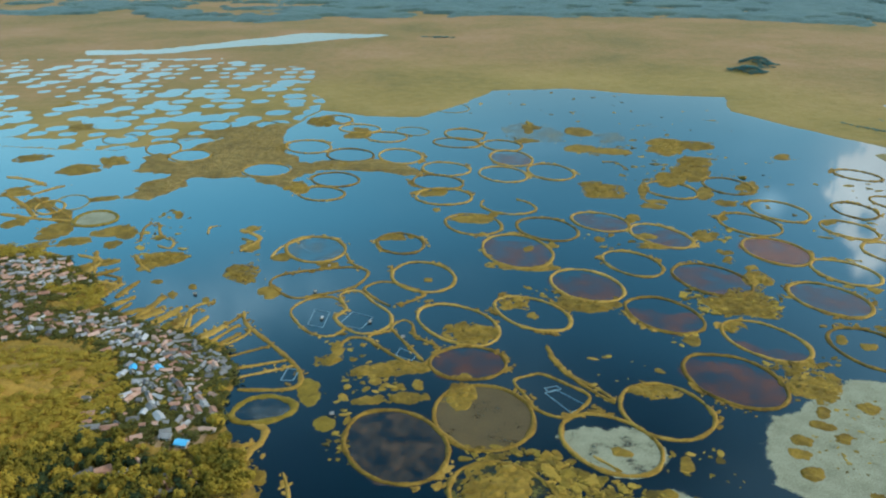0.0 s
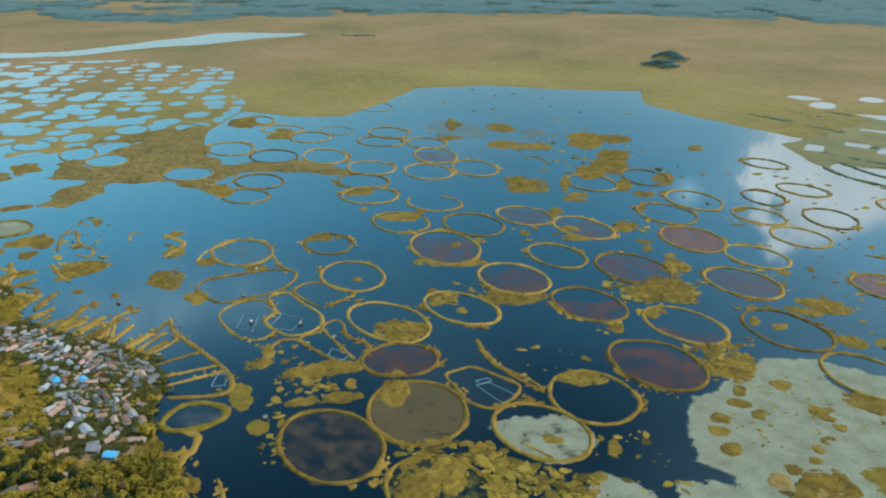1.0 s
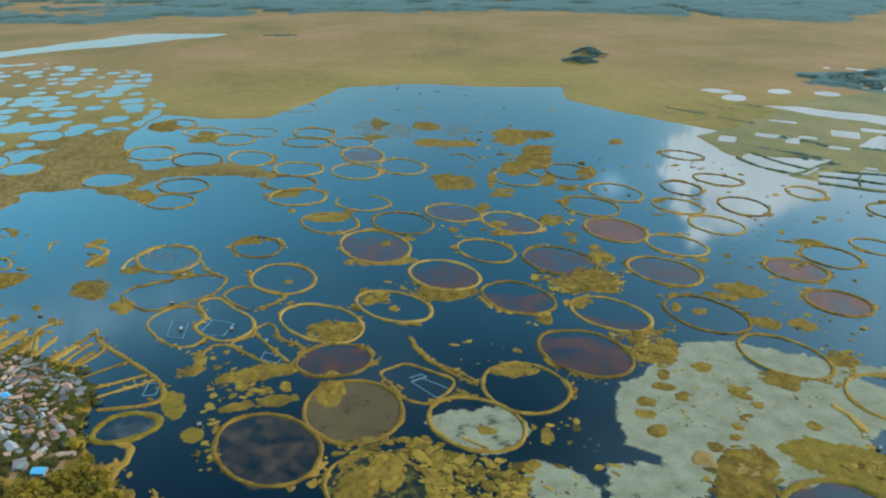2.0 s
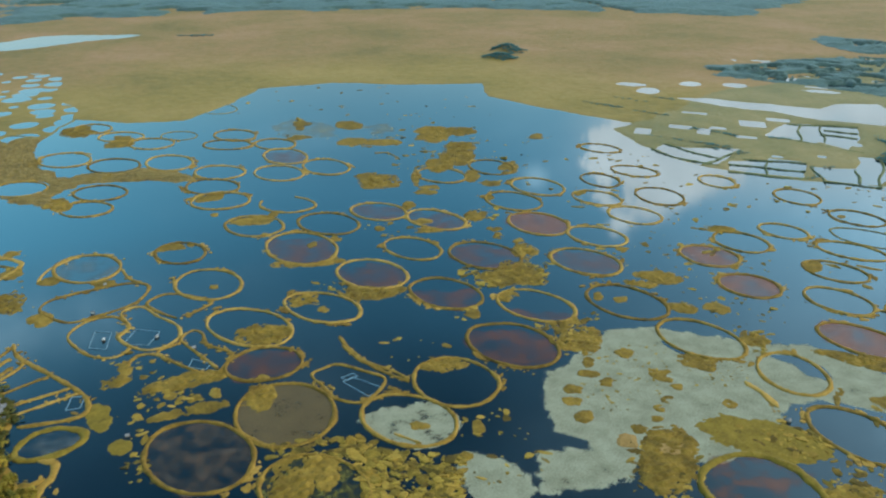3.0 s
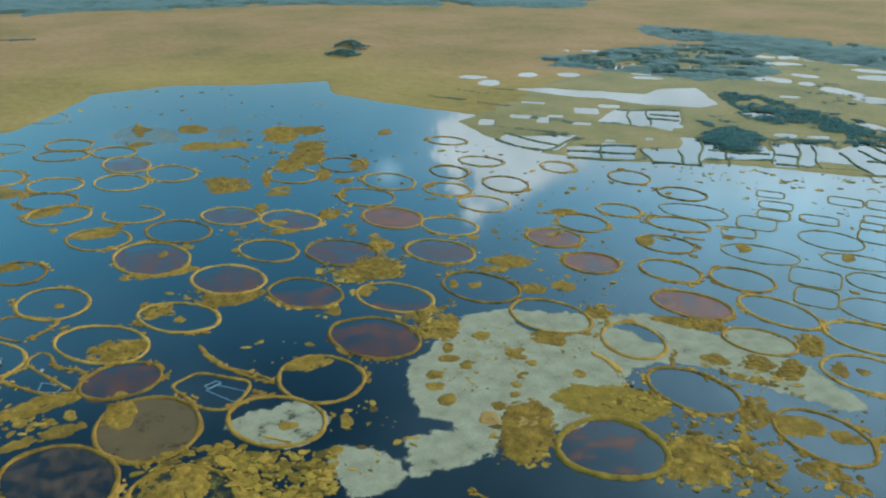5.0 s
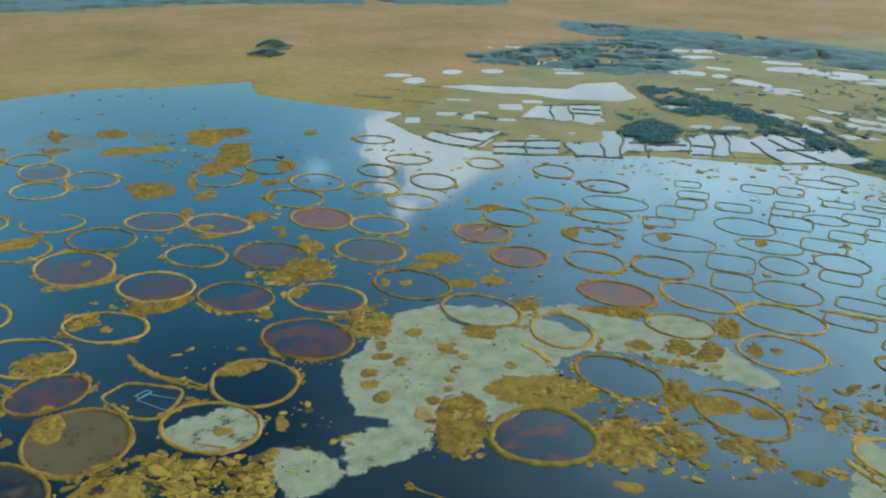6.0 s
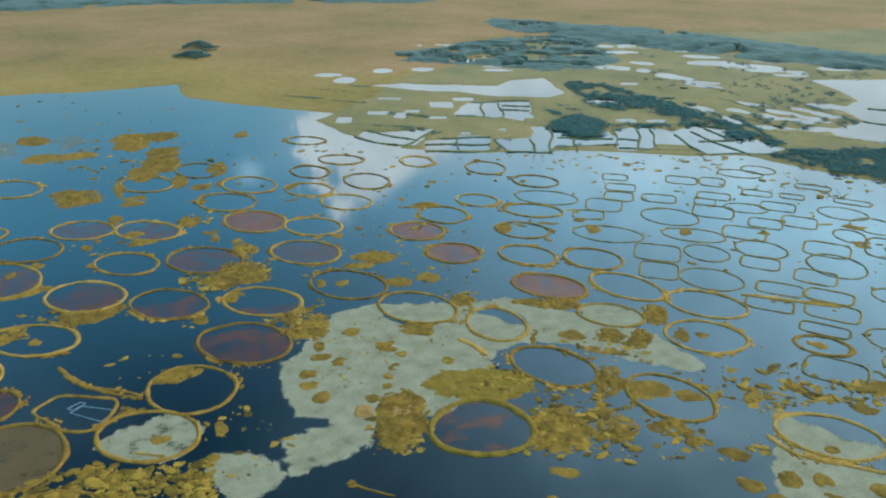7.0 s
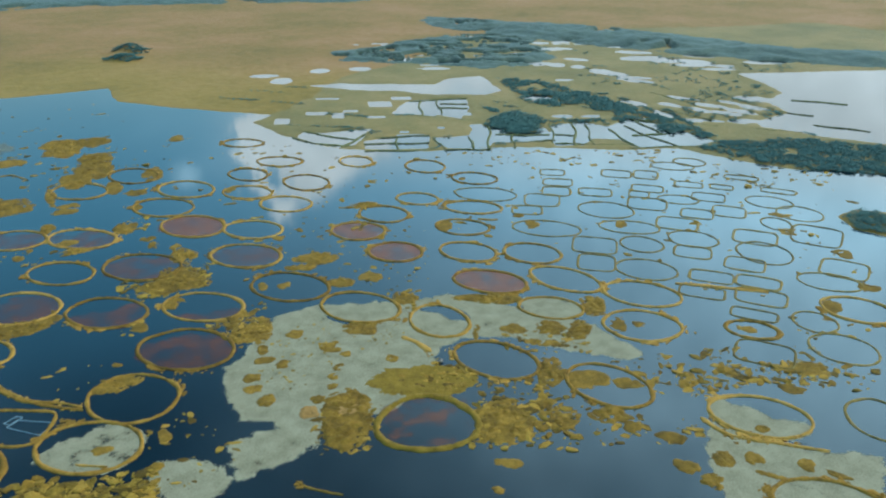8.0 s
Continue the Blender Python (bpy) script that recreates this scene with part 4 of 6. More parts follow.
pond_ring(-128, 742, 29.8, 37.8, 30, fill="grey")
pond_ring(111, 796, 30.4, 39.1, 30)
pond_ring(73, 735, 34.5, 47.0, 19, fill="red")
pond_ring(171, 817, 27.2, 35.5, 43, fill="red")
pond_ring(226, 774, 26.1, 39.6, 30, fill="red")
pond_ring(378, 850, 29.9, 38.6, 18)
pond_ring(330, 808, 29.4, 38.1, 23)
pond_ring(329, 730, 30.5, 39.1, 21, fill="redfull")
pond_ring(181, 701, 25.6, 34.9, 28)
pond_ring(245, 663, 31.3, 40.3, 31, fill="red")
pond_ring(129, 652, 30.2, 38.3, 30, fill="red")
pond_ring(74, 597, 25.6, 39.0, 40)
pond_ring(-18, 672, 29.6, 36.8, 26)
pond_ring(12, 578, 28.1, 42.7, 39)
pond_ring(183, 593, 28.5, 38.2, 29, fill="reddim")
pond_ring(250, 548, 26.9, 39.0, 33, fill="redlow")
pond_ring(333, 621, 28.6, 38.6, 28, fill="red")
pond_ring(18, 516, 26.0, 29.4, 86, fill="red")
pond_ring(207, 490, 31.8, 40.7, 29, fill="red")
pond_ring(26, 447, 33.9, 39.4, 7, fill="brown")
pond_ring(-30, 416, 32.4, 41.6, 26, fill="murk")
pond_ring(104, 416, 28.1, 36.4, 35, fill="patchy")
pond_ring(148, 452, 30.9, 35.3, 13)
pond_ring(34, 364, 29.7, 37.0, 35, fill="dark")
pond_ring(277, 928, 28.9, 37.6, 25)
pond_ring(351, 943, 28.4, 37.2, 11)
pond_ring(-121, 456, 23, 18, 15, fill="grey", style="wide")
pond_ring(328, 532, 29.3, 39.1, 25)
pond_ring(352, 456, 28.1, 38.2, 23, fill="palehalf")
pond_ring(387, 391, 25.0, 31.0, -15, fill="palemost")
pond_ring(473, 417, 24.9, 36.7, 27, fill="redfull")
pond_ring(378, 315, 26.0, 36.3, 15)
pond_ring(286, 290, 36, 34, -41, fill="redpatch", style="wide")
pond_ring(475, 344, 21.1, 30.0, 31, fill="pale")
pond_ring(455, 599, 26.0, 31.1, 30, fill="redfull")
pond_ring(450, 529, 25.6, 28.8, 29, fill="redfull")
pond_ring(507, 621, 25.8, 31.1, 12)
pond_ring(373, 678, 25.7, 33.9, 31)
pond_ring(568, 634, 21.1, 26.9, 26)
pond_ring(442, 723, 25.8, 32.9, 27)
pond_ring(429, 789, 24.6, 32.1, 29)
pond_ring(503, 773, 27.4, 34.3, 4)
pond_ring(658, 724, 26.0, 30.9, -2)
pond_ring(464, 850, 23.5, 30.2, 8)
pond_ring(524, 872, 22.5, 32.2, 38)
pond_ring(602, 803, 22.0, 26.8, 3)
pond_ring(532, 986, 22.4, 31.2, 38)
pond_ring(672, 644, 24.0, 31.6, 28)
pond_ring(547, 532, 23.2, 31.5, 31)
pond_ring(505, 480, 23.9, 31.9, 19)
pond_ring(551, 434, 25.6, 30.8, 18)
pond_ring(598, 569, 22.3, 34.3, 36)
pond_ring(640, 591, 24.2, 38.3, 36, style="thin")
pond_ring(612, 469, 23.6, 38.1, 36, style="thin")
pond_ring(529, 373, 23.6, 37.9, 11)
pond_ring(604, 335, 24.3, 30.2, 24, style="thin")
pond_ring(557, 307, 25.8, 36.0, 31)
pond_ring(508, 272, 27.9, 34.1, 38)
pond_ring(570, 206, 16.7, 23.0, 30)
pond_ring(622, 178, 18.4, 19.9, -25, style="thin")
pond_ring(595, 142, 24.4, 27.2, 9, style="thin")
pond_ring(415, 235, 26.5, 34.9, 9)
pond_ring(461, 142, 25.3, 34.9, 30, fill="palehalf")
pond_ring(410, 68, 23.8, 35.9, 31, fill="palehalf")
pond_ring(518, 85, 21.7, 26.5, -53, style="thin")
pond_ring(671, 163, 25.1, 31.0, 26)
pond_ring(708, 204, 19.9, 29.0, 30, style="thin")
pond_ring(726, 278, 26.7, 30.0, -24, style="thin")
pond_ring(704, 346, 23.1, 27.3, 16, style="thin")
pond_ring(652, 374, 20.9, 23.6, 7, style="thin")
pond_ring(682, 411, 19.3, 33.0, 36, style="thin")
pond_ring(706, 461, 26.2, 33.2, 27, style="thin")
pond_ring(870, 348, 21.0, 27.0, 25, style="thin")
pond_ring(860, 306, 24.1, 26.3, 3, style="thin")
pond_ring(811, 309, 16.5, 19.5, -39, style="thin")
pond_ring(798, 425, 16.4, 25.0, 34, style="thin")
pond_ring(905, 504, 17.7, 29.0, 36, style="thin")
pond_ring(938, 498, 18.4, 22.2, 19, style="thin")
pond_ring(-160, 1405, 30.7, 39.7, 27, style="thin")
pond_ring(15, 1406, 31.5, 43.2, 19, style="thin")
pond_ring(-47, 1233, 24.7, 30.3, 40, style="thin")
pond_ring(-453, 873, 17.0, 26.5, 23)
pond_ring(-435, 891, 20.0, 29.6, 23, style="thin")
pond_ring(-373, 1274, 30.1, 35.9, 37, style="thin")
pond_ring(-488, 1190, 27.7, 33.0, 33, style="thin")
pond_ring(-286, 1276, 26.0, 31.7, 35, style="thin")

# square ponds
pond_ring(765, 593, 17, 13, -50, style="square")
pond_ring(823, 534, 20, 16, -55, style="square")
pond_ring(848, 506, 16, 18, -57, style="square")
pond_ring(740, 562, 19, 15, -51, style="square")
pond_ring(676, 532, 22, 22, -50, style="square")
pond_ring(638, 521, 18, 15, -48, style="square")
pond_ring(745, 507, 21, 15, -53, style="square")
pond_ring(712, 541, 18, 17, -50, style="square")
pond_ring(804, 473, 20, 14, -57, style="square")
pond_ring(779, 467, 13, 12, -57, style="square")
pond_ring(758, 441, 23, 21, -57, style="square")
pond_ring(855, 447, 18, 12, -60, style="square")
pond_ring(832, 405, 20, 16, -61, style="square")
pond_ring(773, 384, 19, 16, -61, style="square")
pond_ring(806, 363, 19, 19, -63, style="square")
pond_ring(730, 382, 23, 19, -60, style="square")
pond_ring(757, 305, 23, 21, -65, style="square")
pond_ring(614, 405, 24, 22, -54, style="square")
pond_ring(581, 377, 19, 20, -54, style="square")
pond_ring(674, 328, 19, 16, -61, style="square")
pond_ring(636, 284, 21, 14, -62, style="square")
pond_ring(658, 248, 21, 14, -66, style="square")
pond_ring(631, 231, 23, 17, -66, style="square")
pond_ring(601, 272, 21, 13, -62, style="square")
pond_ring(686, 277, 20, 17, -65, style="square")
pond_ring(596, 219, 20, 11, -66, style="square")
pond_ring(542, 181, 23, 19, -67, style="square")
pond_ring(810, 263, 26, 29, -69, style="square")
pond_ring(747, 207, 22, 23, -71, style="square")
pond_ring(929, 417, 22, 10, -63, style="square")
pond_ring(877, 414, 15, 10, -62, style="square")
pond_ring(915, 360, 21, 10, -66, style="square")

# mats
mat(200, 929, 37.2, 33.4, -12, "rough")
mat(199, 1121, 26.1, 25.1, -10)
mat(237, 1107, 29.6, 19.4, -12)
mat(324, 1133, 29.8, 49.0, -16, "rough")
mat(368, 1135, 24.5, 29.2, -18, "rough")
mat(333, 1028, 25.9, 59.7, -18, "rough")
mat(287, 971, 20.7, 33.5, -16, "rough")
mat(373, 938, 13.7, 33.8, -22)
mat(315, 916, 9.7, 27.4, -19)
mat(246, 931, 6.6, 37.0, -15)
mat(271, 770, 12.6, 16.5, -19)
mat(122, 618, 29.9, 18.3, -11, "rough", outside=True)
mat(75, 696, 32.0, 11.9, -6, "rough", outside=True)
mat(32, 827, 27.9, 15.5, -2, within=True)
mat(-47, 773, 22.5, 10.4, 3, within=True)
mat(60, 615, 15.6, 15.4, -6, "rough", within=True)
mat(86, 740, 5.6, 9.1, -7)
mat(74, 592, 5.1, 7.3, -7)
mat(-14, 665, 4.4, 5.6, 1)
mat(23, 561, 23.9, 20.7, -2, "rough", within=True)
mat(6, 478, 16.7, 22.5, -1, "rough", within=True)
mat(144, 477, 20.0, 9.7, -17, "rough", within=True)
mat(-37, 506, 27.1, 11.8, 4, "rough")
mat(-87, 520, 10.2, 11.3, 10, "rough")
mat(-81, 535, 6.2, 18.5, 9)
mat(-47, 466, 15.3, 6.4, 6)
mat(-23, 469, 13.5, 7.7, 3)
mat(-32, 482, 5.1, 5.2, 4)
mat(-18, 485, 4.6, 6.3, 2)
mat(-49, 491, 5.4, 6.1, 6)
mat(-78, 439, 7.3, 9.9, 10, "smooth")
mat(-94, 477, 8.9, 19.9, 11, "smooth")
mat(-186, 683, 15.9, 24.7, 15, "rough")
mat(-205, 796, 10.9, 12.9, 14)
mat(-194, 751, 11.2, 16.4, 14)
mat(-272, 717, 22.8, 17.7, 21, "rough")
mat(-282, 695, 8.9, 6.3, 22)
mat(-336, 756, 9.1, 13.0, 24)
mat(-295, 844, 4.5, 12.9, 19)
mat(-412, 795, 20.5, 26.5, 27)
mat(-465, 821, 16.6, 18.3, 30)
mat(-351, 794, 26.6, 14.0, 24)
mat(-520, 932, 18.6, 23.4, 29)
mat(-381, 762, 18.6, 14.8, 27)
mat(-325, 709, 14.0, 13.9, 25)
mat(-304, 651, 15.3, 11.1, 25)
mat(-334, 683, 14.6, 20.6, 26)
mat(-110, 701, 10.7, 9.6, 9)
mat(-154, 639, 12.2, 13.5, 14)
mat(-157, 721, 11.4, 10.0, 12)
mat(273, 774, 12.3, 17.6, -19, "rough")
mat(208, 773, 12.0, 10.4, -15)
mat(255, 606, 33.8, 18.6, -23, "rough")
mat(146, 395, 4.4, 8.5, -20)
mat(193, 547, 6.3, 9.3, -19)
mat(257, 506, 15.2, 8.2, -27, "rough", outside=True)
mat(256, 481, 16.4, 14.3, -28, "rough", outside=True)
mat(141, 1254, 17.9, 23.1, -6)
mat(213, 1225, 21.8, 31.5, -10)
mat(-451, 1070, 25.6, 29.1, 23)
mat(-574, 1086, 26.8, 30.0, 28)
mat(-578, 1272, 25.3, 41.5, 24)
mat(-700, 1445, 37.5, 27.0, 26)
mat(241, 868, 15.8, 9.4, -15)
mat(329, 879, 15.6, 14.1, -20)
mat(471, 1074, 10.9, 18.4, -24)
mat(316, 331, 44.3, 23.5, -40, "smooth", outside=True)
mat(246, 329, 18.2, 37.5, -34, "rough", outside=True)
mat(255, 338, 10.8, 8.8, -34, "red", outside=True)
mat(322, 255, 22.0, 30.5, -47, "rough", outside=True)
mat(359, 239, 14.6, 19.1, -52, "rough", outside=True)
mat(398, 276, 11.0, 26.8, -51, "rough", outside=True)
mat(447, 392, 29.0, 9.0, -46, "rough", outside=True)
mat(503, 322, 12.7, 20.5, -54, "rough", outside=True)
mat(333, 424, 20.6, 11.4, -36, outside=True)
mat(384, 383, 7.1, 14.5, -42, "red", outside=True)
mat(108, 407, 9.0, 4.5, -14)
mat(399, 359, 3.5, 14.2, -45)
mat(284, 453, 8.0, 7.9, -30)
mat(251, 448, 4.8, 8.0, -27)
mat(244, 434, 8.3, 6.0, -27)
mat(251, 420, 5.8, 6.6, -29)
mat(293, 417, 10.5, 10.1, -33)
mat(281, 388, 6.4, 6.8, -33)
mat(224, 418, 7.0, 6.9, -26)
mat(217, 404, 8.0, 5.2, -26)
mat(218, 385, 7.3, 7.4, -27)
mat(245, 363, 6.4, 6.0, -31)
mat(232, 354, 7.8, 7.7, -31, "red")
mat(297, 400, 5.5, 4.2, -34)
mat(319, 371, 5.7, 5.9, -38)
mat(271, 380, 4.2, 4.7, -33)
mat(262, 369, 5.1, 3.7, -33)
mat(422, 340, 12.1, 9.0, -48)
mat(447, 322, 14.5, 11.5, -51, "rough")
mat(425, 308, 14.0, 6.0, -50)
mat(462, 302, 11.1, 16.3, -53, "rough")
mat(394, 169, 10.3, 6.4, -61)
mat(386, 193, 7.8, 7.6, -58)
mat(385, 212, 15.4, 11.0, -56, "rough")
mat(494, 186, 9.0, 10.0, -65, "rough")
mat(463, 200, 8.0, 11.0, -62, "rough")
mat(546, 145, 14.8, 10.9, -70)
mat(510, 142, 9.6, 6.6, -69)
mat(401, 134, 7.2, 8.3, -65)
mat(416, 121, 6.6, 7.5, -68)
mat(434, 96, 5.4, 7.3, -71)
mat(408, 106, 10.2, 3.0, -69)
mat(439, 79, 10.0, 3.0, -74)
mat(376, 128, 7.8, 7.8, -65, "rough")
mat(376, 146, 9.4, 7.4, -63)
mat(295, 222, 11.4, 5.4, -48)
mat(273, 209, 5.1, 3.8, -47)
mat(409, 250, 15.9, 13.2, -54, within=True)
mat(427, 227, 12.6, 7.8, -57)
mat(494, 287, 8.1, 14.9, -56, within=True)
mat(508, 275, 7.0, 5.8, -58)
mat(568, 210, 10.0, 5.8, -65)
mat(799, 290, 13.0, 12.8, -67)
mat(782, 225, 10.3, 15.0, -71)
mat(652, 179, 10.0, 23.2, -71, within=True)
mat(838, 320, 10.8, 8.4, -66)
mat(724, 174, 9.3, 12.4, -73)
mat(449, 134, 4.8, 4.7, -68)
mat(682, 422, 6.1, 12.8, -56)
mat(534, 549, 9.3, 16.5, -42, within=True)
mat(608, 488, 6.2, 12.6, -49)
mat(392, 444, 12.6, 13.9, -39, "rough")
mat(397, 499, 12.0, 12.4, -36)
mat(359, 561, 14.9, 8.8, -31, "rough")
mat(266, 482, 11.4, 27.0, -27, "rough", outside=True)
mat(264, 513, 9.4, 15.6, -26, "rough", outside=True)
mat(259, 619, 16.5, 28.9, -22, "rough")
mat(285, 660, 13.5, 21.4, -22, "rough")
mat(369, 509, 12.0, 13.9, -35, "rough")
mat(381, 570, 22.1, 13.5, -33, "rough")
mat(502, 655, 28.0, 3.0, -37, "rough")
mat(309, 548, 4.5, 9.0, -29)
mat(326, 537, 6.9, 7.4, -30)
mat(234, 571, 11.2, 10.2, -22, "rough", within=True)
mat(464, 386, 17.9, 17.1, -49, "rough", outside=True)
mat(577, 536, 20.4, 3.0, -46)
mat(20, 368, 13.6, 29.2, -3, "rough", within=True)
mat(41, 381, 10.9, 18.9, -6, "rough", within=True)
mat(-193, 1305, 33.3, 41.2, 8, "rough")
mat(-134, 1224, 27.2, 38.6, 6)
mat(-104, 1364, 25.2, 24.5, 4)
mat(-235, 1126, 20.1, 31.8, 12, "rough")
mat(-182, 944, 15.5, 29.1, 11, "rough")
mat(-140, 1043, 30.3, 20.3, 8, "rough")
mat(-481, 1029, 31.3, 25.3, 25)
mat(-356, 947, 16.6, 30.2, 21, "rough")
mat(-413, 750, 31.0, 13.2, 29, "rough")
mat(-424, 839, 11.4, 30.9, 27)
mat(-337, 794, 12.6, 27.1, 23)
mat(-404, 905, 20.4, 11.9, 24)
mat(-474, 887, 20.9, 23.0, 28)
mat(-265, 1172, 24.9, 37.7, 13, "rough")
mat(-175, 535, 10.3, 20.4, 18, "rough", outside=True)
mat(-156, 494, 5.1, 22.1, 18, outside=True)
mat(-127, 400, 9.1, 18.5, 18, "rough", outside=True)

mat(308, 831, 8.8, 14.6, -20, within=True)
mat(416, 815, 9.1, 13.3, -27, within=True)
mat(-14, 922, 18.0, 14.2, 1, within=True)
mat(127, 1169, 18.2, 19.5, -6)
mat(134, 1223, 8.6, 14.1, -6)
mat(208, 825, 7.1, 15.4, -14, "rough")
mat(251, 885, 13.9, 8.8, -16)
mat(207, 746, 16.8, 8.2, -15, "rough", outside=True)
mat(275, 707, 7.2, 9.7, -21, "rough")
mat(290, 690, 5.9, 9.5, -23)
mat(278, 728, 8.5, 6.7, -21)
mat(382, 639, 7.0, 9.3, -31)
mat(410, 643, 4.8, 6.5, -33)
mat(509, 656, 18.9, 11.0, -38, "rough")
mat(468, 576, 5.2, 13.6, -39, "rough", outside=True)
mat(161, 765, 6.0, 8.3, -12)
mat(175, 777, 3.7, 5.1, -13)
mat(111, 748, 5.8, 6.2, -8)
mat(41, 779, 4.6, 7.9, -3)
mat(-7, 860, 4.3, 9.1, 0)
mat(57, 842, 6.2, 9.1, -4)
mat(612, 486, 5.6, 9.1, -52)
mat(618, 515, 6.9, 6.4, -50)
mat(660, 654, 4.0, 6.4, -45)

# small specks of turf on the duckweed
cluster([(240, 482), (312, 462), (300, 388), (212, 372)], 130, 0.95, 0.05)
cluster([(318, 420), (362, 412), (348, 386), (308, 396)], 45, 0.95, 0.05)

# clumps
cluster([(56, 349), (116, 328), (129, 369), (64, 392)], 430, 3.0, -0.9)
cluster([(12, 401), (74, 380), (79, 399), (14, 422)], 150, 2.6, -0.9)
cluster([(203, 601), (270, 577), (296, 636), (223, 662)], 156, 2.4, -0.6)
cluster([(219, 476), (260, 462), (277, 495), (234, 510)], 60, 2.4)
cluster([(60, 630), (145, 600), (151, 625), (64, 656)], 39, 2.4)
cluster([(34, 718), (101, 695), (105, 719), (36, 743)], 27, 2.4)
cluster([(210, 307), (248, 294), (276, 336), (235, 351)], 67, 2.4)
cluster([(304, 264), (359, 244), (397, 281), (337, 302)], 105, 2.4)
cluster([(276, 336), (345, 312), (377, 350), (303, 376)], 21, 2.4)
cluster([(307, 313), (344, 300), (365, 325), (326, 339)], 78, 2.9, -0.6)
cluster([(-76, 480), (-12, 457), (-10, 493), (-78, 517)], 42, 2.4)
cluster([(286, 246), (336, 201), (384, 240), (328, 290)], 156, 2.9, -0.6)
cluster([(343, 203), (376, 173), (417, 201), (381, 233)], 36, 2.4)
cluster([(438, 196), (532, 112), (596, 140), (492, 232)], 105, 2.4)
cluster([(508, 143), (551, 104), (667, 151), (617, 196)], 60, 2.4)
cluster([(371, 170), (396, 148), (429, 168), (402, 191)], 18, 2.4)
cluster([(383, 319), (442, 266), (478, 294), (415, 350)], 54, 2.4)
cluster([(211, 313), (244, 284), (259, 303), (225, 333)], 30, 2.4)
cluster([(343, 442), (386, 403), (454, 481), (405, 525)], 51, 2.4)
cluster([(256, 943), (346, 942), (418, 1163), (309, 1164)], 75, 3.3)
cluster([(172, 1088), (266, 1086), (280, 1148), (181, 1150)], 30, 3.3)
cluster([(198, 590), (282, 589), (301, 638), (212, 639)], 75, 2.4)
cluster([(-93, 511), (-56, 510), (-60, 563), (-101, 563)], 30, 2.4)
cluster([(-293, 702), (-239, 701), (-284, 856), (-348, 857)], 45, 3.3)
cluster([(-187, 662), (-161, 661), (-191, 809), (-222, 809)], 27, 2.4)
cluster([(175, 538), (197, 538), (203, 560), (181, 561)], 15, 2.4)
cluster([(228, 463), (266, 463), (294, 524), (252, 524)], 60, 2.4)
cluster([(261, 754), (296, 753), (312, 802), (276, 803)], 21, 3.3)
cluster([(94, 740), (307, 738), (330, 802), (101, 805)], 45, 2.4)
cluster([(-363, 1026), (-213, 1024), (-254, 1246), (-434, 1249)], 60, 3.3)
cluster([(-151, 1140), (301, 1132), (404, 1558), (-203, 1572)], 60, 3.3)
cluster([(199, 1018), (422, 1014), (583, 1447), (276, 1453)], 36, 3.3)
cluster([(-75, 387), (-55, 387), (-65, 480), (-89, 480)], 30, 2.4)
cluster([(100, 478), (163, 478), (176, 525), (108, 525)], 12, 2.4)
cluster([(127, 370), (175, 370), (191, 413), (138, 413)], 21, 2.4)
cluster([(-130, 367), (-101, 367), (-112, 421), (-144, 421)], 18, 2.4)
cluster([(347, 715), (495, 584), (687, 822), (492, 996)], 90, 3.3)
cluster([(620, 740), (899, 491), (979, 542), (678, 811)], 120, 3.3)
cluster([(804, 429), (976, 275), (1142, 342), (943, 519)], 120, 3.3)
cluster([(406, 474), (744, 172), (1100, 311), (620, 740)], 135, 3.3)
cluster([(307, 613), (463, 474), (554, 576), (373, 738)], 75, 2.4)
cluster([(216, 982), (385, 831), (517, 1098), (302, 1290)], 60, 3.3)
cluster([(124, 341), (157, 311), (182, 355), (146, 388)], 15, 2.4)
cluster([(416, 206), (528, 137), (586, 164), (442, 259)], 130, 2.9, 0.2)
cluster([(461, 216), (541, 89), (592, 109), (510, 193)], 80, 2.9, 0.2)

# winding banks
bank([(-157, 661), (-149, 678), (-119, 689), (-88, 695), (-71, 686), (-72, 667), (-83, 648), (-111, 633), (-130, 628), (-147, 643)], True)
bank([(-96, 731), (-88, 706), (-74, 689)])
bank([(-128, 604), (-119, 581), (-105, 563), (-89, 558), (-80, 571), (-90, 591), (-82, 606), (-96, 629), (-117, 625)], True)
bank([(-82, 606), (-90, 634), (-75, 642), (-60, 619), (-45, 598), (-43, 577), (-56, 563), (-72, 565), (-89, 588)], True)
bank([(-38, 613), (-24, 624), (-17, 636), (-43, 658), (-59, 660), (-70, 646), (-58, 625), (-45, 611)])
bank([(-58, 558), (-43, 567), (-41, 577), (-32, 585), (-25, 577), (-22, 558), (-4, 539), (-10, 522), (-17, 512), (-25, 514), (-41, 531), (-55, 549)], True)
bank([(-42, 570), (-31, 549), (-15, 518)])
bank([(-80, 543), (-73, 555), (-60, 553), (-51, 540)])
bank([(50, 490), (61, 497), (71, 499), (86, 486), (100, 468), (80, 445), (62, 454), (56, 471)], True)
bank([(79, 541), (84, 517), (97, 486), (116, 460)])
bank([(79, 527), (88, 501), (108, 478), (117, 463)])
bank([(-167, 599), (-159, 578), (-133, 545), (-113, 519), (-104, 503), (-102, 487), (-112, 480), (-144, 480)], width=4.0)
bank([(-176, 535), (-155, 564), (-162, 581)])
bank([(-169, 522), (-133, 543)])
bank([(-160, 506), (-116, 521)])
bank([(-153, 494), (-110, 512)])
bank([(-191, 550), (-167, 596)])
bank([(-125, 438), (-115, 433), (-115, 418), (-120, 409), (-120, 393), (-112, 372)], width=5.0)
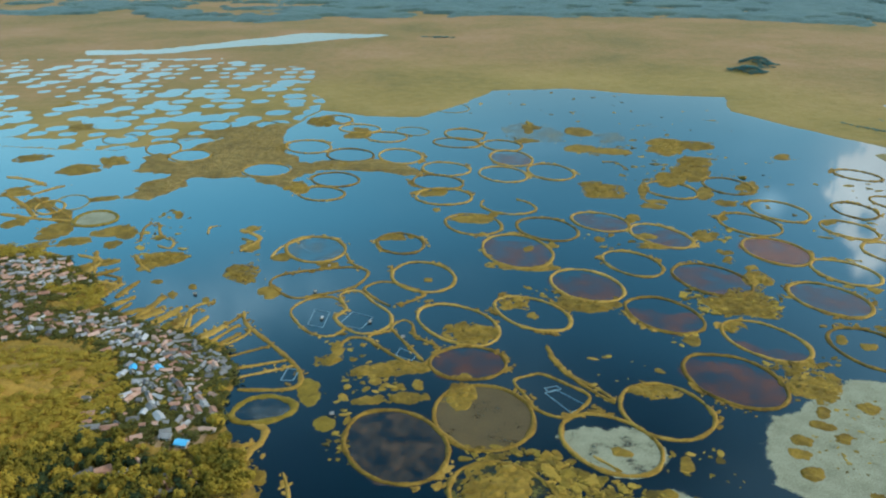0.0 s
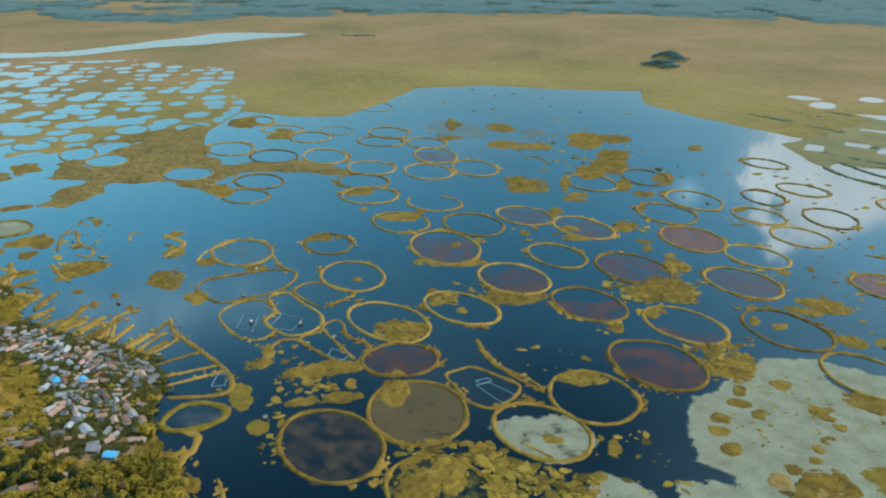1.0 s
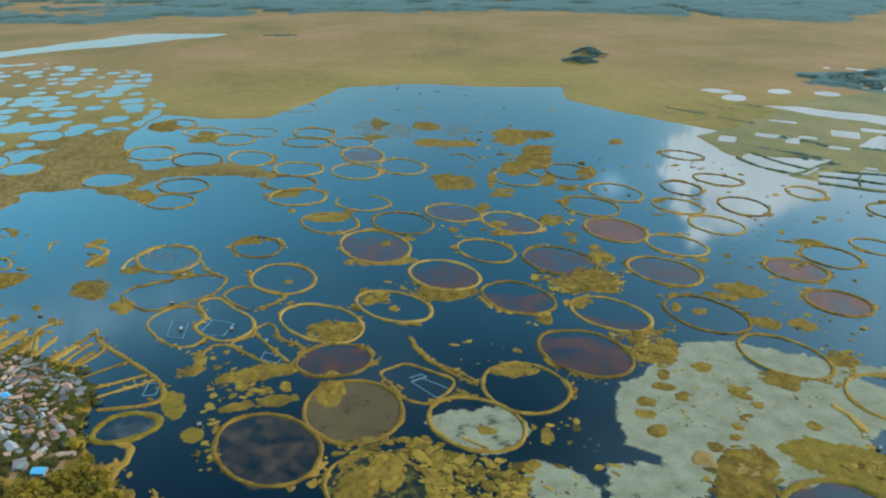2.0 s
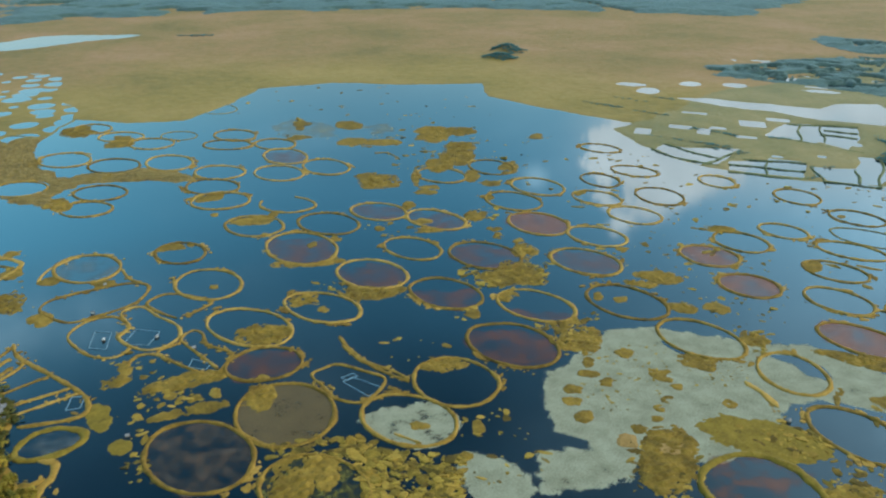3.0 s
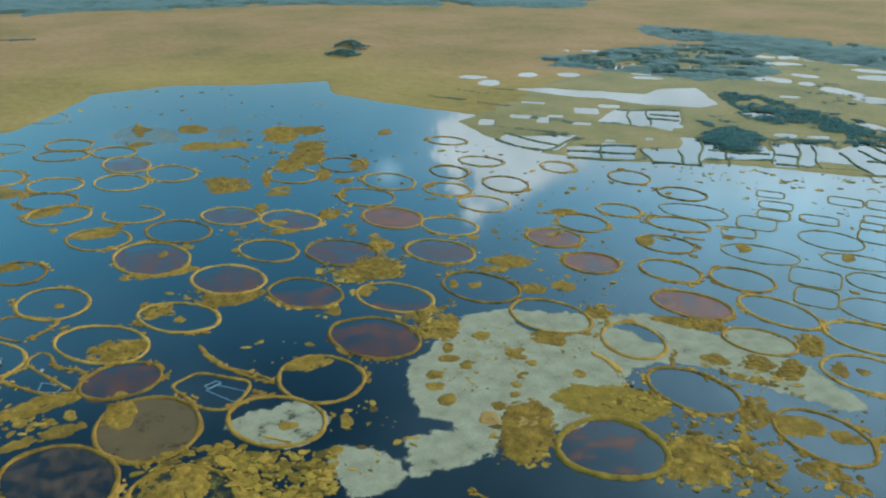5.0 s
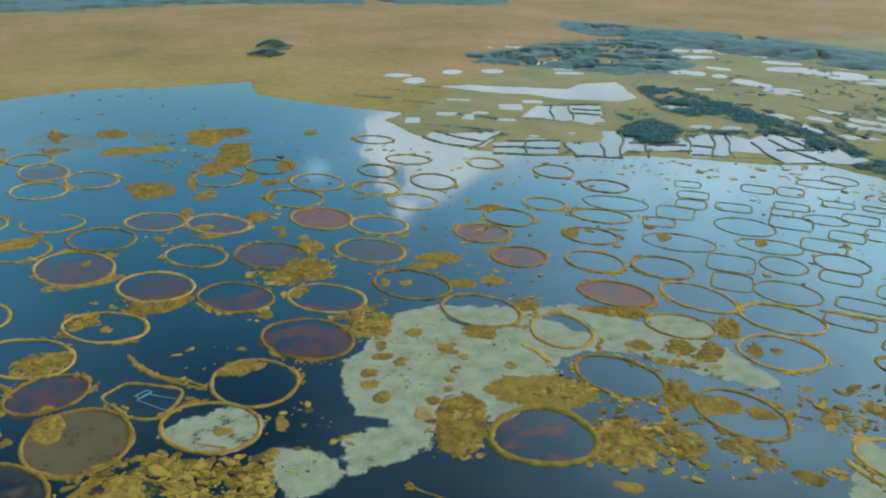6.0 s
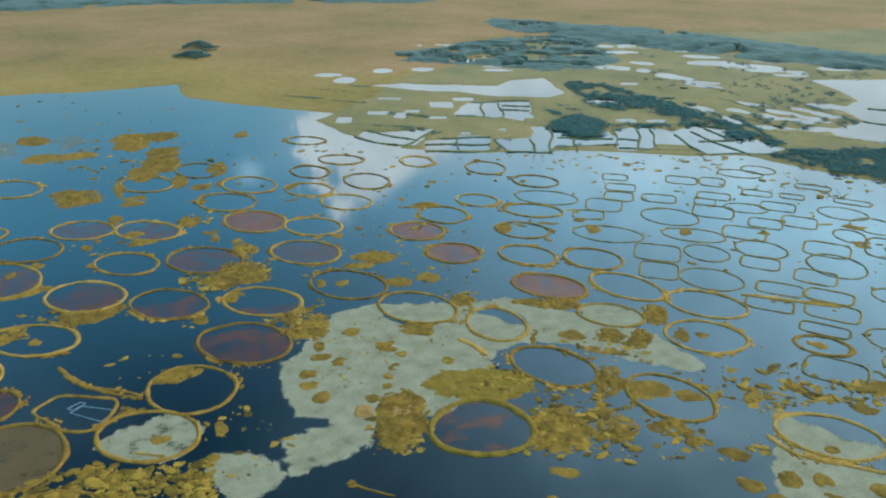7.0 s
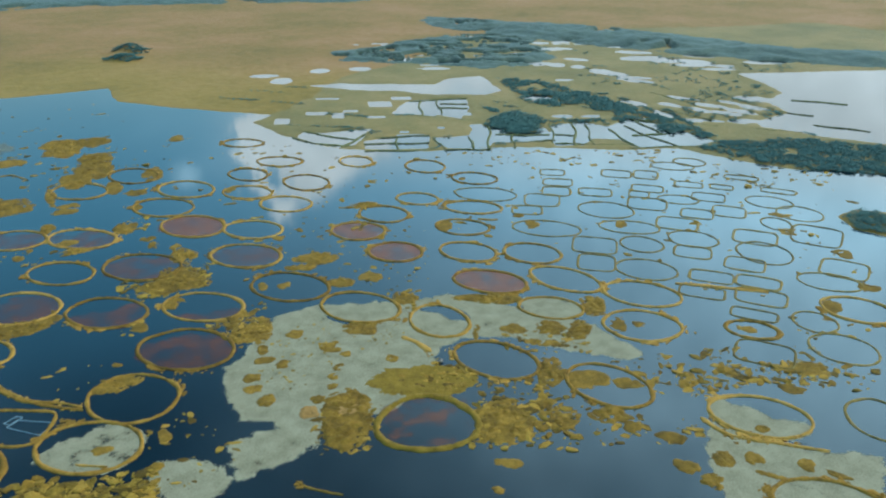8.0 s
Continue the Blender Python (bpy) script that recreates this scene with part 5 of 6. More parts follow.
bank([(-95, 388), (-91, 377), (-87, 362)])
bank([(-311, 764), (-320, 802), (-317, 819)])
bank([(-310, 819), (-296, 784), (-282, 768)])
bank([(-285, 776), (-275, 760), (-275, 745), (-289, 752)])
bank([(-247, 784), (-250, 804), (-243, 809)])
bank([(-214, 795), (-198, 783), (-189, 767), (-202, 736)], width=5.5)
bank([(217, 1053), (235, 1049), (244, 1014)])
bank([(-140, 774), (-162, 748), (-168, 721)])
bank([(-489, 909), (-432, 858), (-403, 820)])
bank([(-255, 592), (-249, 610), (-244, 634)], width=6.0)
bank([(-239, 582), (-232, 594), (-222, 611)], width=6.0)
bank([(-223, 568), (-216, 586), (-208, 607)], width=7.0)
bank([(-208, 558), (-201, 576), (-195, 594)], width=6.0)
bank([(-193, 549), (-185, 562), (-176, 579)], width=6.5)
bank([(-285, 629), (-282, 648), (-277, 665)], width=6.0)
bank([(-358, 728), (-331, 713), (-332, 691), (-331, 673), (-295, 657)], width=5.0)
bank([(-353, 689), (-342, 702), (-317, 713)], width=5.0)
bank([(429, 168), (426, 145), (442, 118), (458, 92)], width=4.0)
bank([(186, 297), (188, 288), (195, 276), (200, 268)], width=1.7)
bank([(598, 299), (615, 277), (629, 256), (646, 232)], width=5.0)
bank([(91, 403), (105, 388)], width=2.4)
bank([(346, 391), (349, 379), (349, 367), (348, 357)], width=6.0)
bank([(-497, 918), (-485, 940), (-472, 956)], width=6.5)
bank([(-488, 909), (-441, 858), (-416, 844)], width=6.5)
bank([(-499, 851), (-459, 837), (-409, 827)], width=6.5)
bank([(-564, 994), (-531, 983), (-495, 956)], width=6.5)
bank([(-528, 921), (-490, 884), (-455, 841)], width=6.5)
bank([(-326, 676), (-306, 694)], width=6.5)
bank([(-313, 646), (-296, 669), (-315, 680)], width=5.0)
bank([(-318, 622), (-300, 648)], width=6.5)
bank([(-296, 598), (-269, 632)], width=7.5)
bank([(-284, 583), (-253, 609)], width=8.0)
bank([(-264, 572), (-236, 605)], width=7.5)
bank([(-232, 562), (-217, 590)], width=8.0)
bank([(-209, 555), (-213, 608), (-196, 621)], width=3.0)
bank([(-199, 552), (-181, 572)], width=7.0)
bank([(-182, 548), (-167, 577)], width=4.5)
bank([(-178, 539), (-161, 564)], width=4.5)
# turf strips fringing the village shore
bank([(-345, 738), (-328, 689), (-308, 651), (-292, 656), (-299, 672)], width=4.0)
bank([(-319, 624), (-304, 628), (-296, 640)], width=6.0)
bank([(-280, 586), (-274, 603), (-268, 620)], width=6.0)
bank([(-264, 583), (-255, 596), (-249, 612)], width=4.5)
bank([(-256, 582), (-248, 596), (-239, 611)], width=5.0)
bank([(-240, 572), (-230, 588), (-222, 600), (-213, 577)], width=4.0)
bank([(-229, 558), (-219, 568), (-211, 580)], width=5.0)
bank([(-207, 557), (-207, 577), (-211, 602)], width=4.0)
bank([(-303, 728), (-288, 702), (-274, 686)], width=4.0)
bank([(-118, 418), (-129, 412), (-137, 399)], width=5.0)
mat(-238, 636, 4.5, 9.0, 20)
mat(-225, 652, 4.0, 7.0, 24)
mat(-261, 664, 6.0, 7.0, 22)
mat(-205, 623, 3.5, 8.0, 18)
mat(-111, 385, 7.0, 10.0, 20, "rough")


# ---- duckweed on the open water ----
film_count = 0


def open_film(corners, label, free=(), kind="pale"):
    """free: ponds (x, y, radius) whose own water stays clear of it."""
    global film_count
    film_count += 1
    cx = sum(p[0] for p in corners) / len(corners)
    cy = sum(p[1] for p in corners) / len(corners)
    local = [(x - cx, y - cy) for x, y in corners]
    sx, sy = max(abs(p[0]) for p in local) + 8, max(abs(p[1]) for p in local) + 8

    def depth(x, y):
        d = inside(x, y, local)
        for px, py, pr in free:
            d = np.minimum(d, 4 * (np.hypot(x + cx - px, y + cy - py) - pr))
        return d

    ob = film("duckweed", (cx, cy), (sx, sy), depth, FILMS[kind], None, 0.006 + 0.005 * (film_count % 3), 2.0)
    return tagged(ob, label, "duckweed", kind="stuff")


open_film([(264, 474), (288, 491), (326, 483), (345, 462), (385, 440), (426, 425), (441, 396), (460, 353), (480, 299), (470, 242), (450, 250), (438, 274), (420, 308),
           (408, 334), (385, 356), (353, 356), (336, 338), (318, 326), (290, 318), (262, 318),
           (236, 338), (218, 321), (194, 318), (179, 318), (159, 322), (173, 360), (205, 352), (207, 360), (192, 375), (198, 412), (215, 446), (233, 449)],
          "broad pale green duckweed carpet with a frayed edge", ((388, 392, 26), (352, 456, 32), (379, 318, 32)))
open_film([(413, 156), (431, 161), (445, 112), (479, 66), (430, 47), (362, 108), (377, 128)], "pale green duckweed beside a pond bank")
open_film([(96, 1252), (130, 1290), (190, 1230), (180, 1165), (105, 1170)], "thin pale duckweed far out on the lake", kind="thin")
open_film([(230, 1205), (275, 1220), (272, 1160), (240, 1150)], "thin pale duckweed far out on the lake", kind="thin")
open_film([(118, 364), (136, 372), (156, 350), (158, 326), (146, 314), (120, 320)], "small pale green duckweed patch on dark water")


# ---- trees ----
def crown(rng, size, lobes, leaves, leaf):
    """Many small leaf clumps about a few lobes, with gaps between them."""
    verts, faces = [], []
    centres = [Vector((rng.gauss(0, 0.30), rng.gauss(0, 0.30), 0.62 + rng.uniform(-0.18, 0.30))) * size for _ in range(lobes)]
    for _ in range(leaves):
        c = rng.choice(centres)
        d = Vector((rng.gauss(0, 1), rng.gauss(0, 1), rng.gauss(0, 1))).normalized()
        p = c + d * size * 0.27 * (0.75 + 0.35 * rng.random())
        u = d.orthogonal().normalized()
        v = d.cross(u)
        turn = rng.uniform(0, 6.28)
        u, v = u * math.cos(turn) + v * math.sin(turn), v * math.cos(turn) - u * math.sin(turn)
        s = leaf * rng.uniform(0.6, 1.4)
        k = len(verts)
        verts += [p + u * s, p + v * s * 0.7, p - u * s, p - v * s * 0.7, p + d * s * 0.5]
        faces += [(k, k + 1, k + 4), (k + 1, k + 2, k + 4), (k + 2, k + 3, k + 4), (k + 3, k, k + 4)]
    return verts, faces


def make_tree(seed, size, leaf_material, label):
    rng = random.Random(seed)
    tree = tagged(new("tree"), label, "tree", "trees around the village")
    bm = bmesh.new()
    bmesh.ops.create_cone(bm, cap_ends=True, segments=7, radius1=0.035 * size, radius2=0.018 * size, depth=0.5 * size, matrix=Matrix.Translation((0, 0, 0.24 * size)))
    for i in range(4):
        m = Matrix.Translation((0, 0, 0.42 * size)) @ Euler((radians(rng.uniform(25, 50)), 0, i * 1.6 + rng.random())).to_matrix().to_4x4() @ Matrix.Translation((0, 0, 0.14 * size))
        bmesh.ops.create_cone(bm, cap_ends=True, segments=5, radius1=0.016 * size, radius2=0.006 * size, depth=0.32 * size, matrix=m)
    part("trunk", bm, BARK, tree)
    verts, faces = crown(rng, size, rng.randint(4, 7), 190, 0.105 * size)
    mesh_object("crown", verts, faces, leaf_material, tree, smooth=False)
    return tree


def scatter(rng, corners, count):
    xs, ys = [p[0] for p in corners], [p[1] for p in corners]
    dice = np.random.default_rng(rng.randrange(10 ** 6))
    x, y = dice.uniform(min(xs), max(xs), count * 12), dice.uniform(min(ys), max(ys), count * 12)
    ok = inside(x, y, corners) > 0
    return list(zip(x[ok][:count].tolist(), y[ok][:count].tolist()))


# ---- houses ----
def box(bm, x0, y0, z0, x1, y1, z1):
    bmesh.ops.create_cube(bm, size=1, matrix=Matrix.Translation(((x0 + x1) / 2, (y0 + y1) / 2, (z0 + z1) / 2)) @ Matrix.Diagonal((x1 - x0, y1 - y0, z1 - z0, 1)))


def make_house(long, wide, eaves, rise, roof_material, wall_material, label):
    house = tagged(new("house"), label, "house", "village houses")
    bm = bmesh.new()
    box(bm, -long / 2, -wide / 2, -0.6, long / 2, wide / 2, eaves)
    part("wall", bm, wall_material, house)
    bm = bmesh.new()
    for s in (-1, 1):
        w, o, t = wide / 2 + 0.6, long / 2 + 0.5, 0.12
        ring = [(-o, s * w, eaves - 0.25), (o, s * w, eaves - 0.25), (o, 0, eaves + rise), (-o, 0, eaves + rise)]
        low = [bm.verts.new(p) for p in ring]
        high = [bm.verts.new((p[0], p[1], p[2] + t)) for p in ring]
        bm.faces.new(low)
        bm.faces.new(high)
        for i in range(4):
            bm.faces.new((low[i], low[(i + 1) % 4], high[(i + 1) % 4], high[i]))
    bmesh.ops.recalc_face_normals(bm, faces=bm.faces)
    part("roof", bm, roof_material, house)
    for s in (-1, 1):
        bm = bmesh.new()
        a, b, c = (bm.verts.new(p) for p in ((s * long / 2, -wide / 2, eaves), (s * long / 2, wide / 2, eaves), (s * long / 2, 0, eaves + rise * 0.96)))
        d, e, f = (bm.verts.new(p) for p in ((s * (long / 2 - 0.2), -wide / 2, eaves), (s * (long / 2 - 0.2), wide / 2, eaves), (s * (long / 2 - 0.2), 0, eaves + rise * 0.96)))
        bm.faces.new((a, b, c))
        bm.faces.new((d, e, f))
        bm.faces.new((a, b, e, d))
        part("gable", bm, wall_material, house)
    bm = bmesh.new()
    box(bm, -0.5, -wide / 2 - 0.04, 0, 0.5, -wide / 2 + 0.05, 2.0)
    part("door", bm, WOOD, house)
    for x in (-long * 0.3, long * 0.3):
        bm = bmesh.new()
        box(bm, x - 0.5, -wide / 2 - 0.04, 0.9, x + 0.5, -wide / 2 + 0.05, 1.9)
        part("window", bm, GLASS, house)
    return house


HOUSES = [
    make_house(7.4, 4.8, 2.6, 1.3, TIN, PLASTER, "small village house with a pale weathered tin roof"),
    make_house(10.5, 5.2, 2.6, 1.4, TIN, PLASTER, "long village house with a grey tin roof"),
    make_house(6.6, 4.5, 2.5, 1.2, RUST, PLASTER, "small village house with a rusty tin roof"),
    make_house(9.0, 5.0, 2.6, 1.3, RUST, PLASTER, "village house with a reddish tin roof"),
    make_house(7.6, 5.4, 2.6, 1.2, BLUE, PLASTER, "village house with a bright blue sheet roof"),
    make_house(6.6, 4.6, 2.5, 1.4, DARKROOF, WOOD, "small village house with a dark thatched roof"),
]
house_spots = []


def settle(ob, x, y, turn):
    ob.matrix_world = pose(x, y, ground_z(x, y), 0, 0, turn)


def street(x0, y0, x1, y1, count, spread, turn, seed, far=False):
    """Houses strung along a lane, their gables turned roughly one way. far: too far off to tell apart, joined in one."""
    rng = random.Random(seed)
    verts, faces, slots, kinds = [], [], [], []
    for i in range(count):
        for _ in range(12):
            f = rng.random()
            x, y = x0 + (x1 - x0) * f + rng.gauss(0, spread), y0 + (y1 - y0) * f + rng.gauss(0, spread)
            if all(math.hypot(x - a, y - b) > 4.7 for a, b in house_spots) and ground_z(x, y) > 0.3:
                break
        else:
            continue
        house_spots.append((x, y))
        base = HOUSES[rng.choices(range(6), (24, 14, 24, 20, 0.6, 20))[0]]
        m = pose(x, y, ground_z(x, y), 0, 0, turn + rng.gauss(0, 24) + (90 if rng.random() < 0.3 else 0))
        m = m @ Matrix.Diagonal((rng.uniform(0.5, 0.98), rng.uniform(0.58, 0.92), rng.uniform(0.7, 1.1), 1))
        if not far:
            copy_thing(base, m)
            continue
        for piece in base.children:
            if piece.data.materials[0] not in kinds:
                kinds.append(piece.data.materials[0])
            faces += [tuple(k + len(verts) for k in f.vertices) for f in piece.data.polygons]
            slots += [kinds.index(piece.data.materials[0])] * len(piece.data.polygons)
            verts += [m @ v.co for v in piece.data.vertices]
    if far:
        ob = mesh_object("houses", verts, faces, kinds[0], smooth=False)
        for kind in kinds[1:]:
            ob.data.materials.append(kind)
        ob.data.polygons.foreach_set("material_index", slots)
        tagged(ob, "crowded far village houses with grey and rusty roofs", "houses", kind="stuff")


street(-405, 690, -352, 668, 95, 13, 20, 1, True)
street(-385, 650, -352, 590, 55, 14, 30, 2, True)
street(-440, 640, -380, 590, 40, 18, 20, 10, True)
street(-335, 572, -285, 578, 48, 9, 15, 3)
street(-285, 575, -205, 535, 100, 10, 25, 4)
street(-205, 535, -160, 505, 52, 9, -35, 5)
street(-218, 515, -192, 462, 36, 8, -60, 6)
street(-192, 480, -165, 455, 27, 8, -65, 7)
street(-240, 432, -205, 440, 8, 7, 12, 8)
street(-195, 440, -155, 425, 9, 6, -20, 9)
street(-200, 400, -158, 374, 7, 7, -30, 11)
for k, (x, y, turn) in enumerate(((-212, 462, 70), (-194, 452, -50), (-185, 441, -55), (-201, 438, 15), (-192, 418, 25), (-213, 428, 10), (-199, 413, 20), (-174, 420, -10),
                                (-161, 457, -60), (-153, 450, -65), (-200, 386, 30), (-187, 384, 10), (-210, 382, 50), (-161, 380, -30), (-155, 370, -70), (-166, 375, 20),
                                (-145, 479, 30), (-158, 505, 15), (-212, 484, 10), (-146, 383, 0))):
    if ground_z(x, y) > 0.3:
        copy_thing(HOUSES[(3, 0, 1, 0, 2, 3, 2, 0, 1, 2)[k % 10]], pose(x, y, ground_z(x, y), 0, 0, turn))
        house_spots.append((x, y))
for ob, spot in zip(HOUSES, ((-216, 466, 40), (-224, 428, 8), (-211, 429, 20), (-231, 440, 12), (-162, 413, -12), (-176, 425, 20))):
    settle(ob, *spot)
    house_spots.append(spot[:2])


def make_hut(x, y, turn):
    hut = tagged(new("hut"), "tiny white-roofed fishing hut on a turf bank", "hut", "fishing huts on the lake")
    bm = bmesh.new()
    box(bm, -2.4, -1.9, 0.35, 2.4, 1.9, 0.55)
    for px in (-2.1, 0, 2.1):
        for py in (-1.6, 1.6):
            box(bm, px - 0.1, py - 0.1, -0.6, px + 0.1, py + 0.1, 0.36)
    part("platform", bm, WOOD, hut)
    bm = bmesh.new()
    box(bm, -1.7, -1.3, 0.55, 1.7, 1.3, 2.2)
    part("wall", bm, PLASTER, hut)
    bm = bmesh.new()
    for s in (-1, 1):
        low = [bm.verts.new(p) for p in ((-2.1, s * 1.7, 2.05), (2.1, s * 1.7, 2.05), (2.1, 0, 3.0), (-2.1, 0, 3.0))]
        high = [bm.verts.new((v.co.x, v.co.y, v.co.z + 0.09)) for v in low]
        bm.faces.new(low)
        bm.faces.new(high)
        for i in range(4):
            bm.faces.new((low[i], low[(i + 1) % 4], high[(i + 1) % 4], high[i]))
    bmesh.ops.recalc_face_normals(bm, faces=bm.faces)
    part("roof", bm, TIN, hut)
    hut.matrix_world = pose(x, y, 0.3, 0, 0, turn) @ Matrix.Scale(0.68, 4)
    return hut


for spot in ((-32, 555, 20), (-113, 640, -10), (-60, 581, 40), (-218, 636, 0), (-108, 697, 15), (-100, 588, 70), (-74, 449, 10), (344, 341, 30)):
    make_hut(*spot)


def net_pen(corners, label="rectangle of pale fishing nets hung on poles"):
    """Pale nets strung between poles in the water."""
    pen = tagged(new("net_pen"), label, "net pen", "net pens on the lake")
    c = Vector((sum(p[0] for p in corners) / len(corners), sum(p[1] for p in corners) / len(corners), 0))
    pen.location = c
    pts = [Vector((x, y, 0)) - c for x, y in corners]
    for a, b in zip(pts, pts[1:] + pts[:1]):
        d = (b - a).normalized()
        s = Vector((-d.y, d.x, 0)) * 0.16
        bm = bmesh.new()
        low = [bm.verts.new(p) for p in (a + s, b + s, b - s, a - s)]
        high = [bm.verts.new(p.co + Vector((0, 0, 0.5))) for p in low]
        bm.faces.new(high)
        for i in range(4):
            bm.faces.new((low[i], low[(i + 1) % 4], high[(i + 1) % 4], high[i]))
        part("net", bm, NET, pen)
        bm = bmesh.new()
        bmesh.ops.create_cone(bm, cap_ends=True, segments=6, radius1=0.12, radius2=0.1, depth=2.2, matrix=Matrix.Translation(a + Vector((0, 0, 0.3))))
        part("pole", bm, WOOD, pen)
    return pen


net_pen([(70, 474), (78, 478), (96, 458), (84, 450)])
net_pen([(70, 480), (79, 483), (82, 479), (73, 475)])
net_pen([(-116, 492), (-107, 492), (-105, 507), (-114, 508)])
net_pen([(-85, 577), (-66, 570), (-58, 590), (-76, 600)])
net_pen([(-110, 578), (-97, 572), (-95, 600), (-108, 605)])
net_pen([(-36, 527), (-24, 519), (-20, 527), (-33, 538)])

TREES = [make_tree(40 + i, s, LEAVES, "broad leafy tree with an olive yellow crown") for i, s in enumerate((9.5, 8.0, 11.5, 7.0, 9.0))]
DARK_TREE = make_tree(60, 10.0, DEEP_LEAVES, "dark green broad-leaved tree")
rng = random.Random(5)
GROVES = (
    ([(-345, 538), (-285, 533), (-240, 520), (-208, 453), (-228, 410), (-215, 345), (-330, 330), (-420, 480)], 430),
    ([(-240, 470), (-205, 455), (-225, 405), (-205, 345), (-300, 335), (-290, 420)], 260),
    ([(-410, 740), (-330, 680), (-260, 610), (-180, 545), (-160, 505), (-215, 520), (-300, 560), (-350, 640), (-400, 690)], 300),
    ([(-215, 520), (-160, 500), (-140, 430), (-112, 366), (-210, 340), (-225, 410), (-205, 450)], 330),
    ([(-450, 750), (-420, 690), (-390, 700), (-400, 740)], 40),
)
spots = [p for corners, count in GROVES for p in scatter(rng, corners, count)]
spots = [p for p in spots if ground_z(*p) > 0.3 and all(math.hypot(p[0] - a, p[1] - b) > 5.0 for a, b in house_spots)]
in_yard = inside(np.array([p[0] for p in spots]), np.array([p[1] + 6 for p in spots]), YARD) > -7
spots = [p for p, yard in zip(spots, in_yard) if not yard]
spots.sort(key=lambda p: math.hypot(p[0], p[1]))
for i, (x, y) in enumerate(spots[:290]):
    m = pose(x, y, ground_z(x, y) - 0.2, 0, 0, rng.uniform(0, 360))
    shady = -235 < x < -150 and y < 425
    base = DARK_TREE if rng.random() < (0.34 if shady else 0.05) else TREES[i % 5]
    if i < 5:
        TREES[i].matrix_world = m
    elif i == 5:
        DARK_TREE.matrix_world = m
    else:
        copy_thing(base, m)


# ---- far woods ----
def stand(name, xy, size, seed, material, label, category, leaves=44, leaf_size=0.15):
    """Trees too many or too far off to tell apart, in one: crowns of small leaf clumps."""
    dice = np.random.default_rng(seed)
    lift = land_height(xy[:, 0], xy[:, 1])
    xy, lift = xy[lift > -0.3], lift[lift > -0.3]
    n, lobes = len(xy), 5
    s = size * dice.uniform(0.6, 1.3, n)
    centre = np.stack([dice.normal(0, 0.34, (n, lobes)), dice.normal(0, 0.34, (n, lobes)), 0.5 + dice.uniform(-0.22, 0.3, (n, lobes))], -1)
    pick = dice.integers(0, lobes, (n, leaves))
    c = np.take_along_axis(centre, pick[..., None], 1)
    d = dice.normal(0, 1, (n, leaves, 3))
    d[..., 2] = np.abs(d[..., 2]) * 1.2 - 0.15
    d /= np.linalg.norm(d, axis=-1, keepdims=True)
    u = np.cross(d, dice.normal(0, 1, (n, leaves, 3)))
    u /= np.linalg.norm(u, axis=-1, keepdims=True)
    v = np.cross(d, u)
    p = c + d * 0.27 * (0.75 + 0.35 * dice.random((n, leaves, 1)))
    leaf = leaf_size * dice.uniform(0.6, 1.4, (n, leaves, 1))
    five = np.stack([p + u * leaf, p + v * leaf * 0.7, p - u * leaf, p - v * leaf * 0.7, p + d * leaf * 0.5], 2) * s[:, None, None, None]
    five[..., :2] *= 1.35
    five[..., 2] *= 0.5
    cx, cy = xy.mean(0)
    five[..., 0] += (xy[:, 0] - cx)[:, None, None]
    five[..., 1] += (xy[:, 1] - cy)[:, None, None]
    five[..., 2] += (lift - 0.15 * s)[:, None, None]
    k = np.arange(n * leaves)[:, None, None] * 5
    faces = (k + np.array([(0, 1, 4), (1, 2, 4), (2, 3, 4), (3, 0, 4)])[None]).reshape(-1, 3)
    ob = mesh_object(name, five.reshape(-1, 3).tolist(), faces.tolist(), material, smooth=False)
    ob.location = (cx, cy, 0)
    return tagged(ob, label, category, kind="stuff")


def wood(name, corners, count, size, seed, label, gaps=0.0, leaves=44, leaf_size=0.15):
    """A far belt of trees. gaps: how far it breaks up into groves."""
    xy = np.array(scatter(random.Random(seed), corners, count))
    xy = xy[wave(xy[:, 0], xy[:, 1], 130, seed, 3) > gaps - 1.0]
    return stand(name, xy, size, seed, HAZY_LEAVES, label, "woods", leaves, leaf_size)


def canopy(corners, tall, cell, seed, gaps, label):
    """The closed roof of a far forest: rounded crowns of uneven height, torn into long strips by clearings."""
    xs, ys = [p[0] for p in corners], [p[1] for p in corners]
    cx, cy = sum(xs) / len(xs), sum(ys) / len(ys)

    def height(gx, gy):
        x, y = gx + cx, gy + cy
        d = inside(x, y, corners) + 5 * cell * wave(x, y, 14 * cell, seed) + 3 * cell * wave(x, y, 4 * cell, seed + 5, 3)
        open_ground = wave(x, y, 9 * cell, seed + 3, 4) < gaps - 1
        crowns = 1 + 0.45 * wave(x, y, 3.2 * cell, seed + 1, 3)
        land = land_height(x, y)
        return np.where((d > 0) & ~open_ground & (land > 0.1), land + np.minimum(d * 0.12, tall) * crowns, -1)

    verts, faces = turf_field(height, min(xs) - cx, min(ys) - cy, max(xs) - cx, max(ys) - cy, cell)
    ob = mesh_object("woods", verts, faces, HAZY_FAR_CANOPY)
    ob.location = (cx, cy, 0)
    return tagged(ob, label, "woods", kind="stuff")


